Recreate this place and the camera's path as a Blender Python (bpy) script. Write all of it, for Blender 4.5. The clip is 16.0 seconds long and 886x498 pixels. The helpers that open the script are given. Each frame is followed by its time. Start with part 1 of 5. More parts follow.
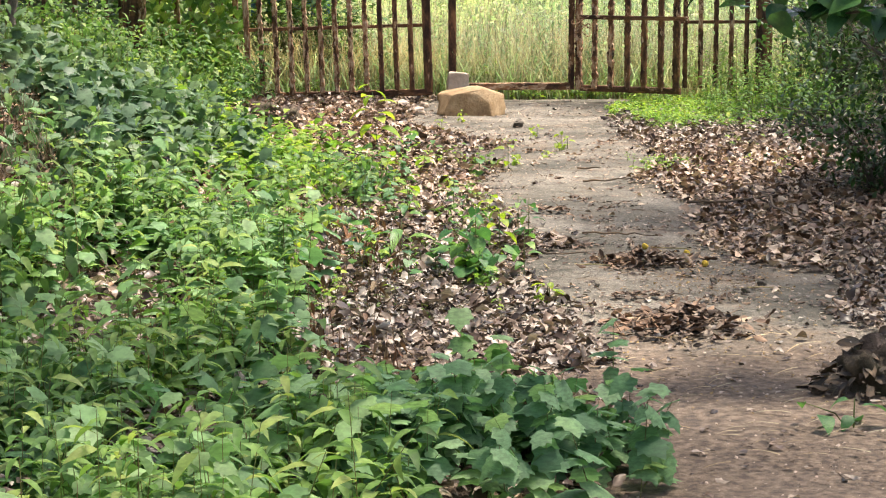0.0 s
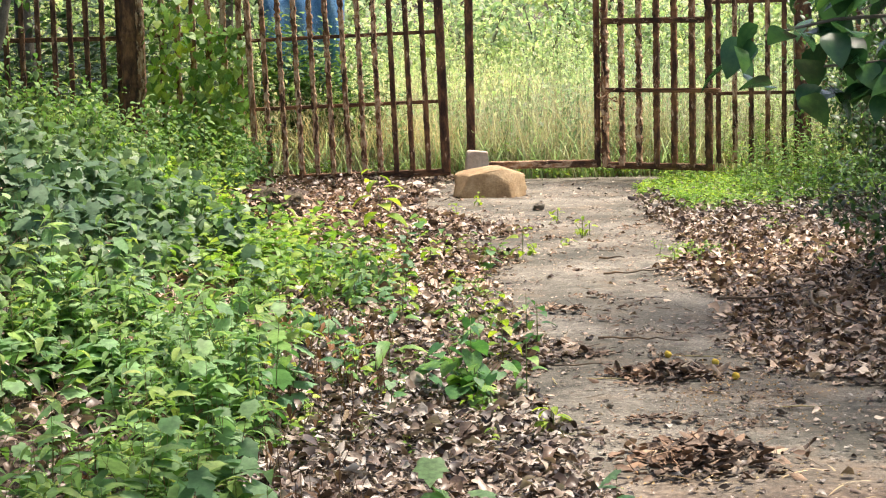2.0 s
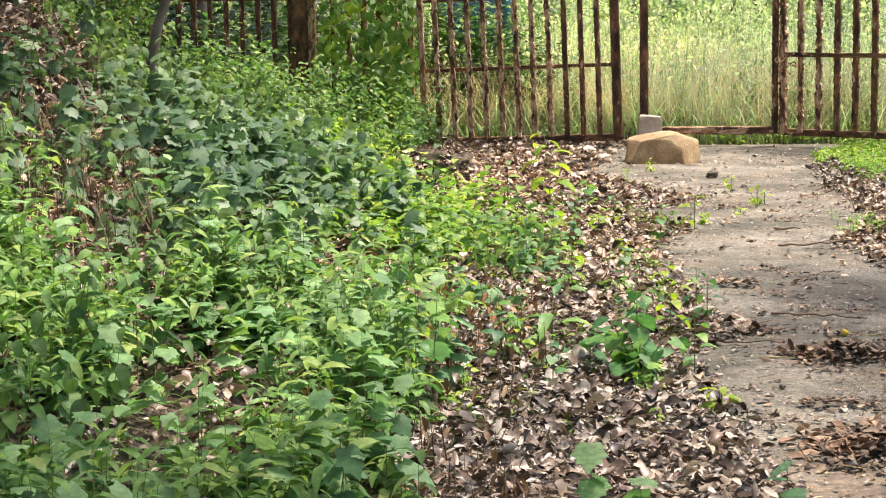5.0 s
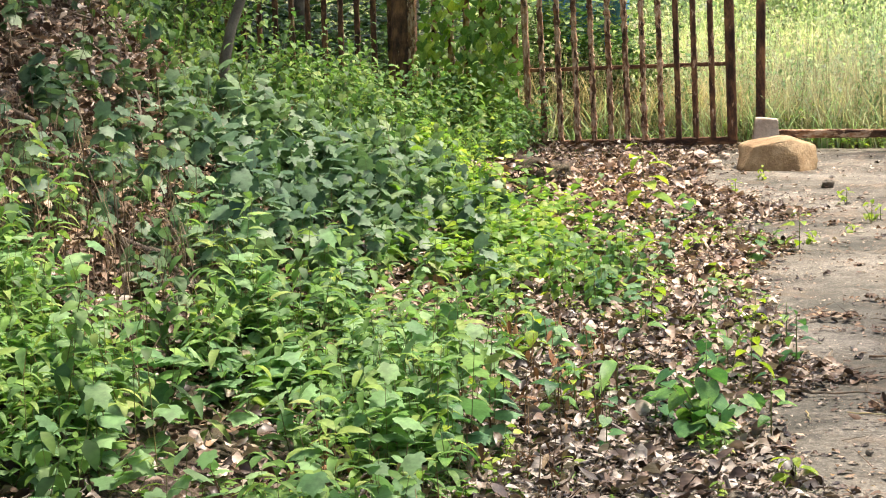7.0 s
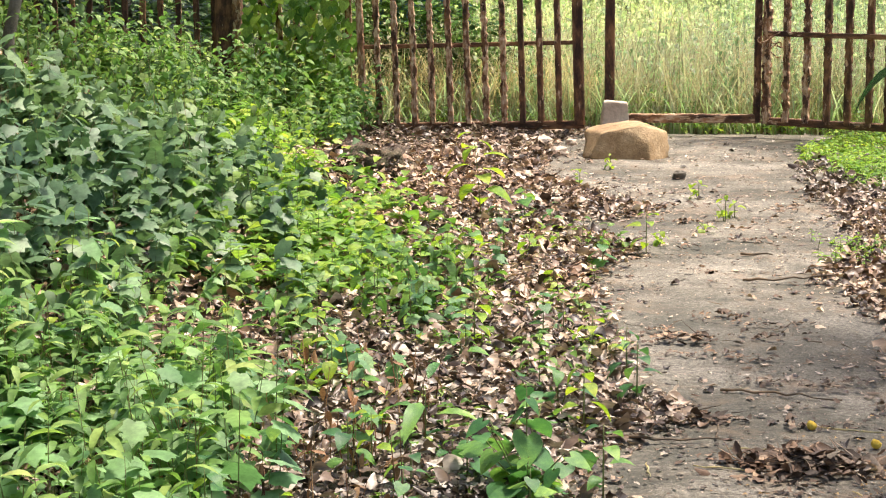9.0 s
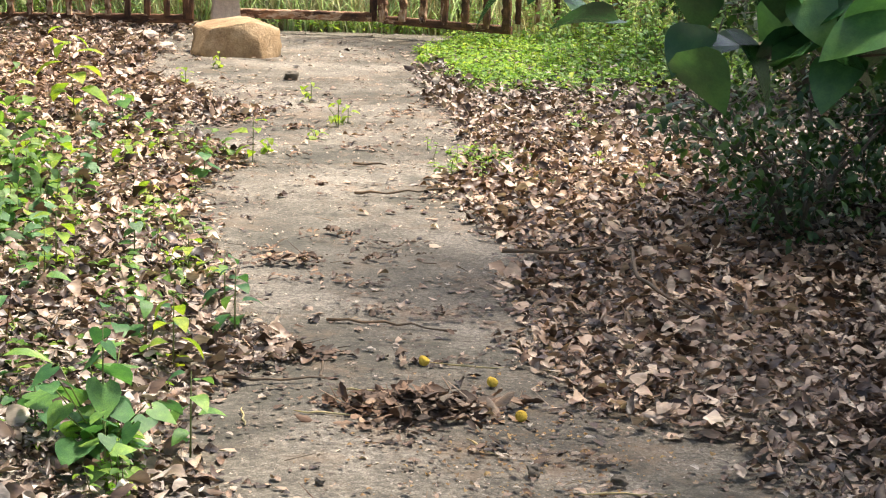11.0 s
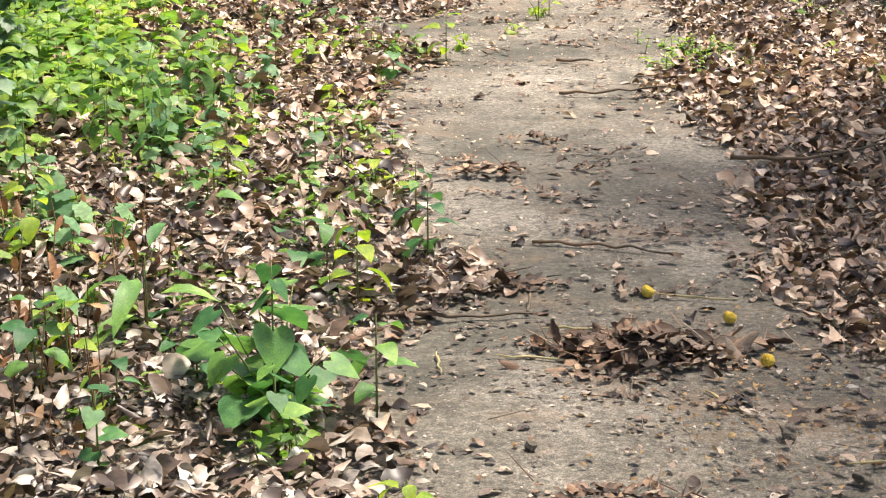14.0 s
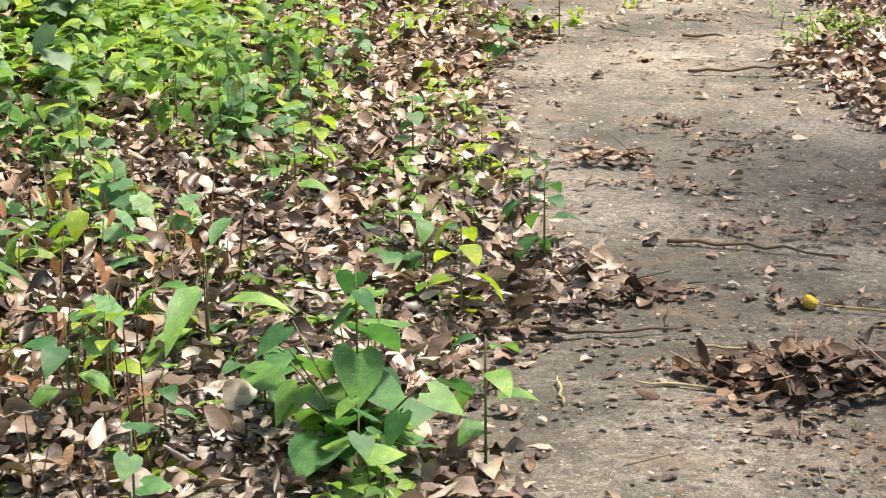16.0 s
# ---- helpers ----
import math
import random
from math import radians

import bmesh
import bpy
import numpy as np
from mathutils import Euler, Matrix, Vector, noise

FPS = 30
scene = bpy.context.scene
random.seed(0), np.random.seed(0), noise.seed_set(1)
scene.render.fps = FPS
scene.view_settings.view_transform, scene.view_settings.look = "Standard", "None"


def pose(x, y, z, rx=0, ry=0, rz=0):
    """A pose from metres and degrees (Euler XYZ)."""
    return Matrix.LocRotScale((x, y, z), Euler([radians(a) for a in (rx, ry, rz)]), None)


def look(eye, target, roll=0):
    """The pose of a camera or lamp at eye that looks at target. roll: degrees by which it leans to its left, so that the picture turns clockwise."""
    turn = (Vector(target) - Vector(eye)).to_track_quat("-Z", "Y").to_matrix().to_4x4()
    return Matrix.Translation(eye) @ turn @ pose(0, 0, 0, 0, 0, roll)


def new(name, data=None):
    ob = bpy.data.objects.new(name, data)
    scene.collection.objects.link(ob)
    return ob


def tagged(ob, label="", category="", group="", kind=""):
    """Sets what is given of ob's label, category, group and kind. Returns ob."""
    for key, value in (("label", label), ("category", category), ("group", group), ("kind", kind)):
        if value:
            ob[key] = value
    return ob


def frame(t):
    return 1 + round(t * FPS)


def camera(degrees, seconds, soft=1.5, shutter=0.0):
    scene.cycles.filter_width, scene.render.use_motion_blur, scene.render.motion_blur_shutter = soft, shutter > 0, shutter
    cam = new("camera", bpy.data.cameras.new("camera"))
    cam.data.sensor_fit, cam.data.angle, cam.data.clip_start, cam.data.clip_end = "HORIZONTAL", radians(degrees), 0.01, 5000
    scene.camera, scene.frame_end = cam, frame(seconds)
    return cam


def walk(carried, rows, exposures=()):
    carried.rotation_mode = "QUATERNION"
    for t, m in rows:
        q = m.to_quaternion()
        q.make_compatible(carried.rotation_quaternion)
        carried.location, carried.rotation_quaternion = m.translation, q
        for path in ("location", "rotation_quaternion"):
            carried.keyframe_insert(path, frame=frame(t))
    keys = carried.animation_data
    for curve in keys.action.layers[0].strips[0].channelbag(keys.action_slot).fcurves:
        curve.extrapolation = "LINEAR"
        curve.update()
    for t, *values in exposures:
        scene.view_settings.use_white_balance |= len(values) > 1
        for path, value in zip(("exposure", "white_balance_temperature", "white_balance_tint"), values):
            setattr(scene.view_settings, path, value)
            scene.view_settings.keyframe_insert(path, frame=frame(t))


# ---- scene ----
cam = camera(26.0, 16.0, soft=1.15)
PATH = [
    (0, (0.541, -17.554, 1.517), (0.49, -15.581, 1.194), -0.3),
    (0.5, (0.605, -17.241, 1.525), (0.58, -15.264, 1.225), 0.1),
    (1, (0.694, -16.839, 1.56), (0.652, -14.859, 1.285), -0.3),
    (1.5, (0.703, -16.592, 1.545), (0.63, -14.609, 1.289), -0.8),
    (2, (0.727, -16.471, 1.526), (0.63, -14.49, 1.274), -1.3),
    (2.5, (0.744, -16.474, 1.529), (0.634, -14.494, 1.268), -1.4),
    (3, (0.755, -16.501, 1.527), (0.626, -14.524, 1.254), -1.3),
    (3.5, (0.763, -16.511, 1.534), (0.615, -14.536, 1.252), -1.1),
    (4, (0.734, -16.454, 1.532), (0.559, -14.483, 1.237), -1.0),
    (4.5, (0.698, -16.358, 1.527), (0.479, -14.393, 1.226), -1.0),
    (5, (0.738, -16.212, 1.52), (0.462, -14.252, 1.232), -1.0),
    (5.2, (0.772, -16.13, 1.534), (0.474, -14.174, 1.245), -1.1),
    (7.3, (0.982, -15.252, 1.614), (0.544, -13.324, 1.311), -1.5),
    (7.5, (0.995, -15.134, 1.625), (0.55, -13.208, 1.32), -1.6),
    (8, (0.979, -14.915, 1.638), (0.536, -12.99, 1.325), -1.5),
    (8.5, (0.934, -14.617, 1.614), (0.545, -12.681, 1.297), -1.2),
    (9, (0.969, -14.291, 1.583), (0.69, -12.339, 1.249), -0.4),
    (9.5, (1.037, -14.061, 1.576), (0.895, -12.097, 1.227), 0.2),
    (10, (1.033, -13.91, 1.573), (1.044, -11.943, 1.216), 0.9),
    (10.2, (1.007, -13.84, 1.581), (1.072, -11.876, 1.212), 1.1),
    (12.3, (1.023, -13.459, 1.462), (1.157, -11.536, 0.93), 2.6),
    (12.5, (1.041, -13.409, 1.456), (1.154, -11.486, 0.918), 2.3),
    (13, (1.045, -13.293, 1.459), (1.096, -11.37, 0.912), 1.8),
    (13.5, (1.008, -13.113, 1.436), (0.99, -11.19, 0.888), 1.2),
    (14, (0.979, -12.886, 1.424), (0.894, -10.964, 0.875), 0.0),
    (14.5, (0.984, -12.704, 1.401), (0.815, -10.785, 0.863), -1.1),
    (15, (0.959, -12.482, 1.393), (0.722, -10.572, 0.853), -1.5),
    (15.5, (0.92, -12.321, 1.326), (0.664, -10.414, 0.778), -1.3),
    (16, (0.904, -12.144, 1.234), (0.715, -10.233, 0.676), -0.6),
]
walk(cam, [(t, look(e, g, r)) for t, e, g, r in PATH], exposures=[(0, 1.04, 6950, 14), (9.5, 1.06, 6950, 14), (12.5, 1.16, 6950, 14), (16, 1.06, 6950, 14)])

# ---- light ----
SUN_EL, SUN_AZ = 68.0, 55.0          # degrees; azimuth from the far side of the gate towards the right
world = bpy.data.worlds.new("sky")
scene.world = world
world.use_nodes = True
_n = world.node_tree.nodes
_sky = _n.new("ShaderNodeTexSky")
_sky.sky_type, _sky.sun_disc = "NISHITA", False
_sky.sun_elevation, _sky.sun_rotation = radians(SUN_EL), radians(SUN_AZ)
_sky.air_density, _sky.dust_density = 1.0, 4.0
world.node_tree.links.new(_sky.outputs[0], _n["Background"].inputs[0])
_n["Background"].inputs[1].default_value = 0.128
sun = new("sun", bpy.data.lights.new("sun", "SUN"))
sun.data.energy, sun.data.angle, sun.data.color = 3.7, radians(10), (1.0, 0.95, 0.86)
_d = Vector((math.sin(radians(SUN_AZ)) * math.cos(radians(SUN_EL)), math.cos(radians(SUN_AZ)) * math.cos(radians(SUN_EL)), math.sin(radians(SUN_EL))))
sun.matrix_world = look(_d * 30, (0, 0, 0))


# ---- materials ----
class Nodes:
    """Short way to wire a node material."""

    def __init__(self, name):
        self.mat = bpy.data.materials.new(name)
        self.mat.use_nodes = True
        self.tree = self.mat.node_tree
        self.bsdf = self.tree.nodes["Principled BSDF"]
        self.out = self.tree.nodes["Material Output"]

    def add(self, kind, **given):
        node = self.tree.nodes.new(kind)
        for key, value in given.items():
            node.inputs[key.replace("_", " ")].default_value = value
        return node

    def link(self, a, b):
        self.tree.links.new(a, b)

    def noise(self, scale, detail=4.0, rough=0.6, vec=None):
        node = self.add("ShaderNodeTexNoise", Scale=scale, Detail=detail, Roughness=rough)
        if vec is not None:
            self.link(vec, node.inputs["Vector"])
        return node.outputs["Fac"]

    def ramp(self, fac, stops):
        node = self.tree.nodes.new("ShaderNodeValToRGB")
        ramp = node.color_ramp
        while len(ramp.elements) < len(stops):
            ramp.elements.new(0.5)
        for e, (p, c) in zip(ramp.elements, stops):
            e.position, e.color = p, (*c, 1.0) if len(c) == 3 else c
        self.link(fac, node.inputs[0])
        return node.outputs[0]

    def mix(self, fac, a, b, kind="MIX"):
        node = self.tree.nodes.new("ShaderNodeMix")
        node.data_type, node.blend_type = "RGBA", kind
        for value, socket in ((fac, node.inputs[0]), (a, node.inputs[6]), (b, node.inputs[7])):
            if isinstance(value, (int, float)):
                socket.default_value = value
            elif isinstance(value, tuple):
                socket.default_value = (*value, 1.0)
            else:
                self.link(value, socket)
        return node.outputs[2]

    def bump(self, height, strength, distance=0.01):
        node = self.add("ShaderNodeBump", Strength=strength, Distance=distance)
        self.link(height, node.inputs["Height"])
        self.link(node.outputs[0], self.bsdf.inputs["Normal"])

    def coords(self):
        return self.tree.nodes.new("ShaderNodeTexCoord").outputs["Object"]


def grey(v):
    return (v, v, v)


def leaf_material(name, stops, rough=0.5, through_light=0.4, by="island", grain=60.0, contrast=0.55):
    n = Nodes(name)
    if by == "island":
        rnd = n.tree.nodes.new("ShaderNodeNewGeometry").outputs["Random Per Island"]
    else:
        rnd = n.tree.nodes.new("ShaderNodeObjectInfo").outputs["Random"]
    col = n.ramp(rnd, stops)
    patch = n.noise(grain, 4.0, 0.7)
    col = n.mix(contrast, col, n.ramp(patch, [(0.38, grey(0.5)), (0.62, grey(1.35))]), "MULTIPLY")
    wide = n.noise(1.5, 3.0)
    col = n.mix(0.8, col, n.ramp(wide, [(0.40, (0.62, 0.72, 0.72)), (0.60, (1.3, 1.2, 0.95))]), "MULTIPLY")
    n.link(col, n.bsdf.inputs["Base Color"])
    n.bsdf.inputs["Roughness"].default_value = rough
    n.bump(patch, 0.3, 0.003)
    if through_light:
        tr = n.tree.nodes.new("ShaderNodeBsdfTranslucent")
        n.link(n.mix(0.6, col, (1.08, 1.15, 0.55), "MULTIPLY"), tr.inputs["Color"])
        ms = n.tree.nodes.new("ShaderNodeMixShader")
        ms.inputs[0].default_value = through_light
        n.link(n.bsdf.outputs[0], ms.inputs[1])
        n.link(tr.outputs[0], ms.inputs[2])
        n.link(ms.outputs[0], n.out.inputs[0])
    return n.mat


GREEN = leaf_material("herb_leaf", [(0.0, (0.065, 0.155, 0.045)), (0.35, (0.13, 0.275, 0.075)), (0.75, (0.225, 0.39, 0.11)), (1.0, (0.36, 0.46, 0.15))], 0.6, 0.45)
# Darkened copy of herb_leaf; the slope's shade is painted into the tones.
SHADE_GREEN = leaf_material("shaded_slope_leaf", [(0.0, (0.05, 0.12, 0.04)), (0.5, (0.10, 0.21, 0.065)), (0.85, (0.17, 0.30, 0.09)), (1.0, (0.27, 0.37, 0.12))], 0.6, 0.4)
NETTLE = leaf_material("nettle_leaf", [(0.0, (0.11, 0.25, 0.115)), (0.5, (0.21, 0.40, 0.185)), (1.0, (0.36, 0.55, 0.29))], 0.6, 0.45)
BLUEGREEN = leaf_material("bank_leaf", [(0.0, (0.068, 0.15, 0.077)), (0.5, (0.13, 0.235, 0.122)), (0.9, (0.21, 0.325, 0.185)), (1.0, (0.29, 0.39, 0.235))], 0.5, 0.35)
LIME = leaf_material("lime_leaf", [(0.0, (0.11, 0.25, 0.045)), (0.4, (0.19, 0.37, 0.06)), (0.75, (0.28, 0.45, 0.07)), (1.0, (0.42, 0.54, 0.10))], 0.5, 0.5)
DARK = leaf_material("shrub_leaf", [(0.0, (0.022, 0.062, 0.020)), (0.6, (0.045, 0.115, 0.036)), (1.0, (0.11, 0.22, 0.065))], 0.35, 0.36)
GLOSSY = leaf_material("large_leaf", [(0.0, (0.030, 0.095, 0.040)), (0.6, (0.058, 0.16, 0.06)), (1.0, (0.11, 0.25, 0.075))], 0.22, 0.32, by="object", grain=25.0, contrast=0.2)
HEART = leaf_material("heart_leaf", [(0.0, (0.06, 0.18, 0.07)), (0.55, (0.115, 0.30, 0.09)), (1.0, (0.27, 0.47, 0.10))], 0.42, 0.4, by="object", grain=30.0)
# Sun glare and haze are put into these pale tones, beyond real foliage.
MEADOW = leaf_material("hazy_meadow_leaf", [(0.0, (0.32, 0.47, 0.24)), (0.4, (0.48, 0.62, 0.37)), (0.75, (0.60, 0.70, 0.49)), (1.0, (0.75, 0.70, 0.60))], 0.6, 0.6)
STRAW = leaf_material("dry_stem", [(0.0, (0.26, 0.18, 0.10)), (0.5, (0.46, 0.36, 0.23)), (1.0, (0.64, 0.54, 0.38))], 0.7, 0.15)
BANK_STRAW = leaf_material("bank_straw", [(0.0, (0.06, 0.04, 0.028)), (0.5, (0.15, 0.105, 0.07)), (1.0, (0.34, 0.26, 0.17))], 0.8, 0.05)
STEM = leaf_material("green_stem", [(0.0, (0.13, 0.12, 0.04)), (0.6, (0.16, 0.20, 0.06)), (1.0, (0.24, 0.15, 0.08))], 0.6, 0.0)
LITTER_STOPS = [(0.0, (0.024, 0.015, 0.011)), (0.26, (0.085, 0.051, 0.038)), (0.5, (0.225, 0.142, 0.105)), (0.77, (0.43, 0.312, 0.248)), (1.0, (0.65, 0.54, 0.47))]
LITTER = leaf_material("dead_leaf", LITTER_STOPS, 0.42, 0.08, grain=75.0, contrast=0.85)
LITTER_ONE = leaf_material("fallen_leaf", LITTER_STOPS, 0.42, 0.08, by="object", grain=75.0, contrast=0.85)
TWIG = leaf_material("dry_twig", [(0.0, (0.06, 0.04, 0.03)), (0.6, (0.17, 0.12, 0.085)), (1.0, (0.32, 0.25, 0.19))], 0.8, 0.0)


def concrete_material():
    n = Nodes("weathered_concrete")
    co = n.coords()
    base = n.ramp(n.noise(1.6, 8.0, 0.7, co), [(0.40, (0.104, 0.094, 0.072)), (0.5, (0.175, 0.158, 0.124)), (0.60, (0.272, 0.247, 0.20))])
    grit = n.noise(60.0, 6.0, 0.75, co)
    base = n.mix(0.8, base, n.ramp(grit, [(0.40, grey(0.45)), (0.5, grey(0.96)), (0.60, grey(1.5))]), "MULTIPLY")
    fine = n.noise(220.0, 4.0, 0.7, co)
    base = n.mix(0.6, base, n.ramp(fine, [(0.42, grey(0.4)), (0.58, grey(1.5))]), "MULTIPLY")
    vor = n.add("ShaderNodeTexVoronoi", Scale=38.0)
    n.link(co, vor.inputs["Vector"])
    base = n.mix(n.ramp(vor.outputs["Distance"], [(0.08, grey(0.6)), (0.17, grey(0.0))]), base, (0.50, 0.47, 0.41))
    damp = n.noise(0.9, 7.0, 0.75, co)
    base = n.mix(n.ramp(damp, [(0.50, grey(0.0)), (0.60, grey(0.75))]), base, (0.055, 0.055, 0.04))
    sway = n.add("ShaderNodeMapping", Scale=(1.2, 5.0, 1.0))
    n.link(co, sway.inputs[0])
    crack = n.noise(2.2, 8.0, 0.8, sway.outputs[0])
    base = n.mix(n.ramp(crack, [(0.58, grey(0.0)), (0.64, grey(0.85))]), base, (0.06, 0.045, 0.033))
    dust = n.noise(2.9, 8.0, 0.75, co)
    base = n.mix(n.ramp(dust, [(0.52, grey(0.0)), (0.66, grey(0.65))]), base, (0.24, 0.17, 0.11))
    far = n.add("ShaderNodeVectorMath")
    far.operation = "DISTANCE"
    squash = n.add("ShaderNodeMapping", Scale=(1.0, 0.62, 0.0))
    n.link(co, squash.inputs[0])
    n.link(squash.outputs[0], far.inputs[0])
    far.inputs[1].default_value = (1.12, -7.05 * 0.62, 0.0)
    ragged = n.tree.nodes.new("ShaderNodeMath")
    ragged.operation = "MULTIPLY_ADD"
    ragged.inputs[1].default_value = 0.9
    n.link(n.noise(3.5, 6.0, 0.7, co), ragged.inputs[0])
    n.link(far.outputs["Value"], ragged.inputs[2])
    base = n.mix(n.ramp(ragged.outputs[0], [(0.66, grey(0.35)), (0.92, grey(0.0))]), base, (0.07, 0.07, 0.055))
    axis = n.tree.nodes.new("ShaderNodeSeparateXYZ")
    n.link(co, axis.inputs[0])
    along = n.tree.nodes.new("ShaderNodeMapRange")
    along.inputs["From Min"].default_value, along.inputs["From Max"].default_value = -9.9, -12.0
    n.link(axis.outputs["Y"], along.inputs["Value"])
    patchy = n.tree.nodes.new("ShaderNodeMath")
    patchy.operation = "ADD"
    n.link(along.outputs[0], patchy.inputs[0])
    n.link(n.noise(1.9, 8.0, 0.72, co), patchy.inputs[1])
    soil = n.ramp(n.noise(26.0, 6.0, 0.7, co), [(0.38, (0.07, 0.046, 0.031)), (0.5, (0.165, 0.115, 0.078)), (0.62, (0.29, 0.215, 0.15))])
    base = n.mix(n.ramp(patchy.outputs[0], [(0.56, grey(0.0)), (0.95, grey(0.85))]), base, soil)
    n.link(base, n.bsdf.inputs["Base Color"])
    n.bsdf.inputs["Roughness"].default_value = 0.85
    n.bump(n.mix(0.5, grit, fine), 1.0, 0.006)
    return n.mat


def soil_material():
    n = Nodes("leaf_mould_soil")
    co = n.coords()
    base = n.ramp(n.noise(9.0, 8.0, 0.7, co), [(0.38, (0.025, 0.017, 0.012)), (0.5, (0.075, 0.052, 0.037)), (0.62, (0.18, 0.13, 0.095))])
    wide = n.noise(0.9, 4.0, 0.6, co)
    base = n.mix(n.ramp(wide, [(0.45, grey(0.0)), (0.65, grey(0.55))]), base, (0.06, 0.075, 0.025))
    n.link(base, n.bsdf.inputs["Base Color"])
    n.bsdf.inputs["Roughness"].default_value = 0.95
    n.bump(n.noise(30.0, 6.0, 0.7, co), 0.8, 0.02)
    return n.mat


def rust_material(name, peel):
    n = Nodes(name)
    co = n.coords()
    mp = n.add("ShaderNodeMapping", Scale=(1.0, 1.0, 0.35))
    n.link(co, mp.inputs[0])
    oi = n.tree.nodes.new("ShaderNodeObjectInfo")
    sh = n.tree.nodes.new("ShaderNodeVectorMath")
    n.link(mp.outputs[0], sh.inputs[0])
    cm = n.tree.nodes.new("ShaderNodeCombineXYZ")
    mul = n.tree.nodes.new("ShaderNodeMath")
    mul.operation = "MULTIPLY"
    mul.inputs[1].default_value = 37.0
    n.link(oi.outputs["Random"], mul.inputs[0])
    n.link(mul.outputs[0], cm.inputs[0])
    n.link(cm.outputs[0], sh.inputs[1])
    vec = sh.outputs[0]
    base = n.ramp(n.noise(14.0, 6.0, 0.7, vec), [(0.38, (0.042, 0.021, 0.013)), (0.5, (0.13, 0.062, 0.034)), (0.62, (0.31, 0.15, 0.07))])
    flake = n.noise(22.0, 5.0, 0.65, vec)
    base = n.mix(n.ramp(flake, [(peel, grey(0.0)), (peel + 0.05, grey(1.0))]), base, n.ramp(n.noise(60.0, 3.0, 0.6, vec), [(0.40, (0.40, 0.20, 0.095)), (0.60, (0.66, 0.48, 0.33))]))
    n.link(base, n.bsdf.inputs["Base Color"])
    n.bsdf.inputs["Roughness"].default_value = 0.8
    n.bsdf.inputs["Metallic"].default_value = 0.15
    n.bump(flake, 0.8, 0.006)
    return n.mat


def stone_material(name, a, b, c):
    n = Nodes(name)
    co = n.coords()
    base = n.ramp(n.noise(5.0, 6.0, 0.65, co), [(0.3, a), (0.5, b), (0.7, c)])
    grit = n.noise(45.0, 5.0, 0.7, co)
    base = n.mix(0.5, base, n.ramp(grit, [(0.3, grey(0.6)), (0.7, grey(1.25))]), "MULTIPLY")
    n.link(base, n.bsdf.inputs["Base Color"])
    n.bsdf.inputs["Roughness"].default_value = 0.85
    n.bump(n.mix(0.5, grit, n.noise(14.0, 5.0, 0.6, co)), 0.9, 0.02)
    return n.mat


CONCRETE, SOIL = concrete_material(), soil_material()
RUST_PALE, RUST_DARK, RUST_PLAIN = rust_material("peeling_rusty_iron", 0.47), rust_material("dark_rusty_iron", 0.59), rust_material("even_brown_iron", 0.66)
SANDSTONE = stone_material("ochre_sandstone", (0.21, 0.125, 0.06), (0.39, 0.26, 0.135), (0.58, 0.43, 0.26))
PALESTONE = stone_material("pale_stone", (0.44, 0.32, 0.24), (0.62, 0.49, 0.385), (0.72, 0.61, 0.50))
BARK = stone_material("grey_bark", (0.07, 0.06, 0.045), (0.15, 0.13, 0.10), (0.26, 0.23, 0.18))
TARP = stone_material("blue_plastic", (0.05, 0.16, 0.34), (0.10, 0.27, 0.50), (0.25, 0.45, 0.65))
FRUIT = stone_material("yellow_fruit_skin", (0.50, 0.30, 0.03), (0.65, 0.45, 0.05), (0.70, 0.55, 0.10))


# ---- shape of the land ----
def lerp_table(v, table):
    return float(np.interp(v, [a for a, _ in table], [b for _, b in table]))


BANK_FOOT = [(-20, -0.9), (-12, -0.8), (-9, -0.6), (-6, -0.65), (-3, -1.2), (-1.5, -1.6), (0, -2.0), (4, -2.6)]
BANK_SLOPE = [(-12, 0.45), (-8, 0.52), (-4.7, 0.46), (-1, 0.30), (2, 0.15), (8, 0.03)]
LEFT_EDGE = [(-20, 0.2), (-12, 1.0), (-10, 1.02), (-9.6, 0.90), (-8.7, 0.70), (-8.2, 1.02), (-7.8, 0.83), (-7.2, 0.70), (-6.4, 0.58), (-5.9, 0.54), (-5.5, 0.60), (-5.1, 0.80), (-4.8, 0.60), (-4.3, 0.36), (-3.9, 0.62), (-3.7, 0.86), (-3.45, 0.55), (-2.9, 0.25), (-2.2, 0.0), (-0.7, -0.1), (0.2, 0.1)]
RIGHT_EDGE = [(-20, 2.6), (-12, 2.1), (-11, 1.92), (-10, 1.84), (-9.4, 1.97), (-9.0, 2.0), (-8.85, 1.62), (-8.4, 1.50), (-7.5, 1.58), (-6.8, 1.62), (-6.2, 1.50), (-5.6, 1.34), (-4.6, 1.52), (-2.8, 1.48), (-1.2, 1.45), (-0.6, 1.7), (0.2, 2.2)]
GREEN_EDGE = [(-20, -0.2), (-13, 0.35), (-12, 0.45), (-11.3, 0.1), (-10.6, -0.2), (-9.5, -0.13), (-8.1, -0.2), (-7.2, -0.25), (-6.6, -0.02), (-5.5, -0.1), (-4.8, -0.35), (-3.9, -0.75), (-2.2, -1.45), (-0.3, -2.1), (0.5, -2.2)]


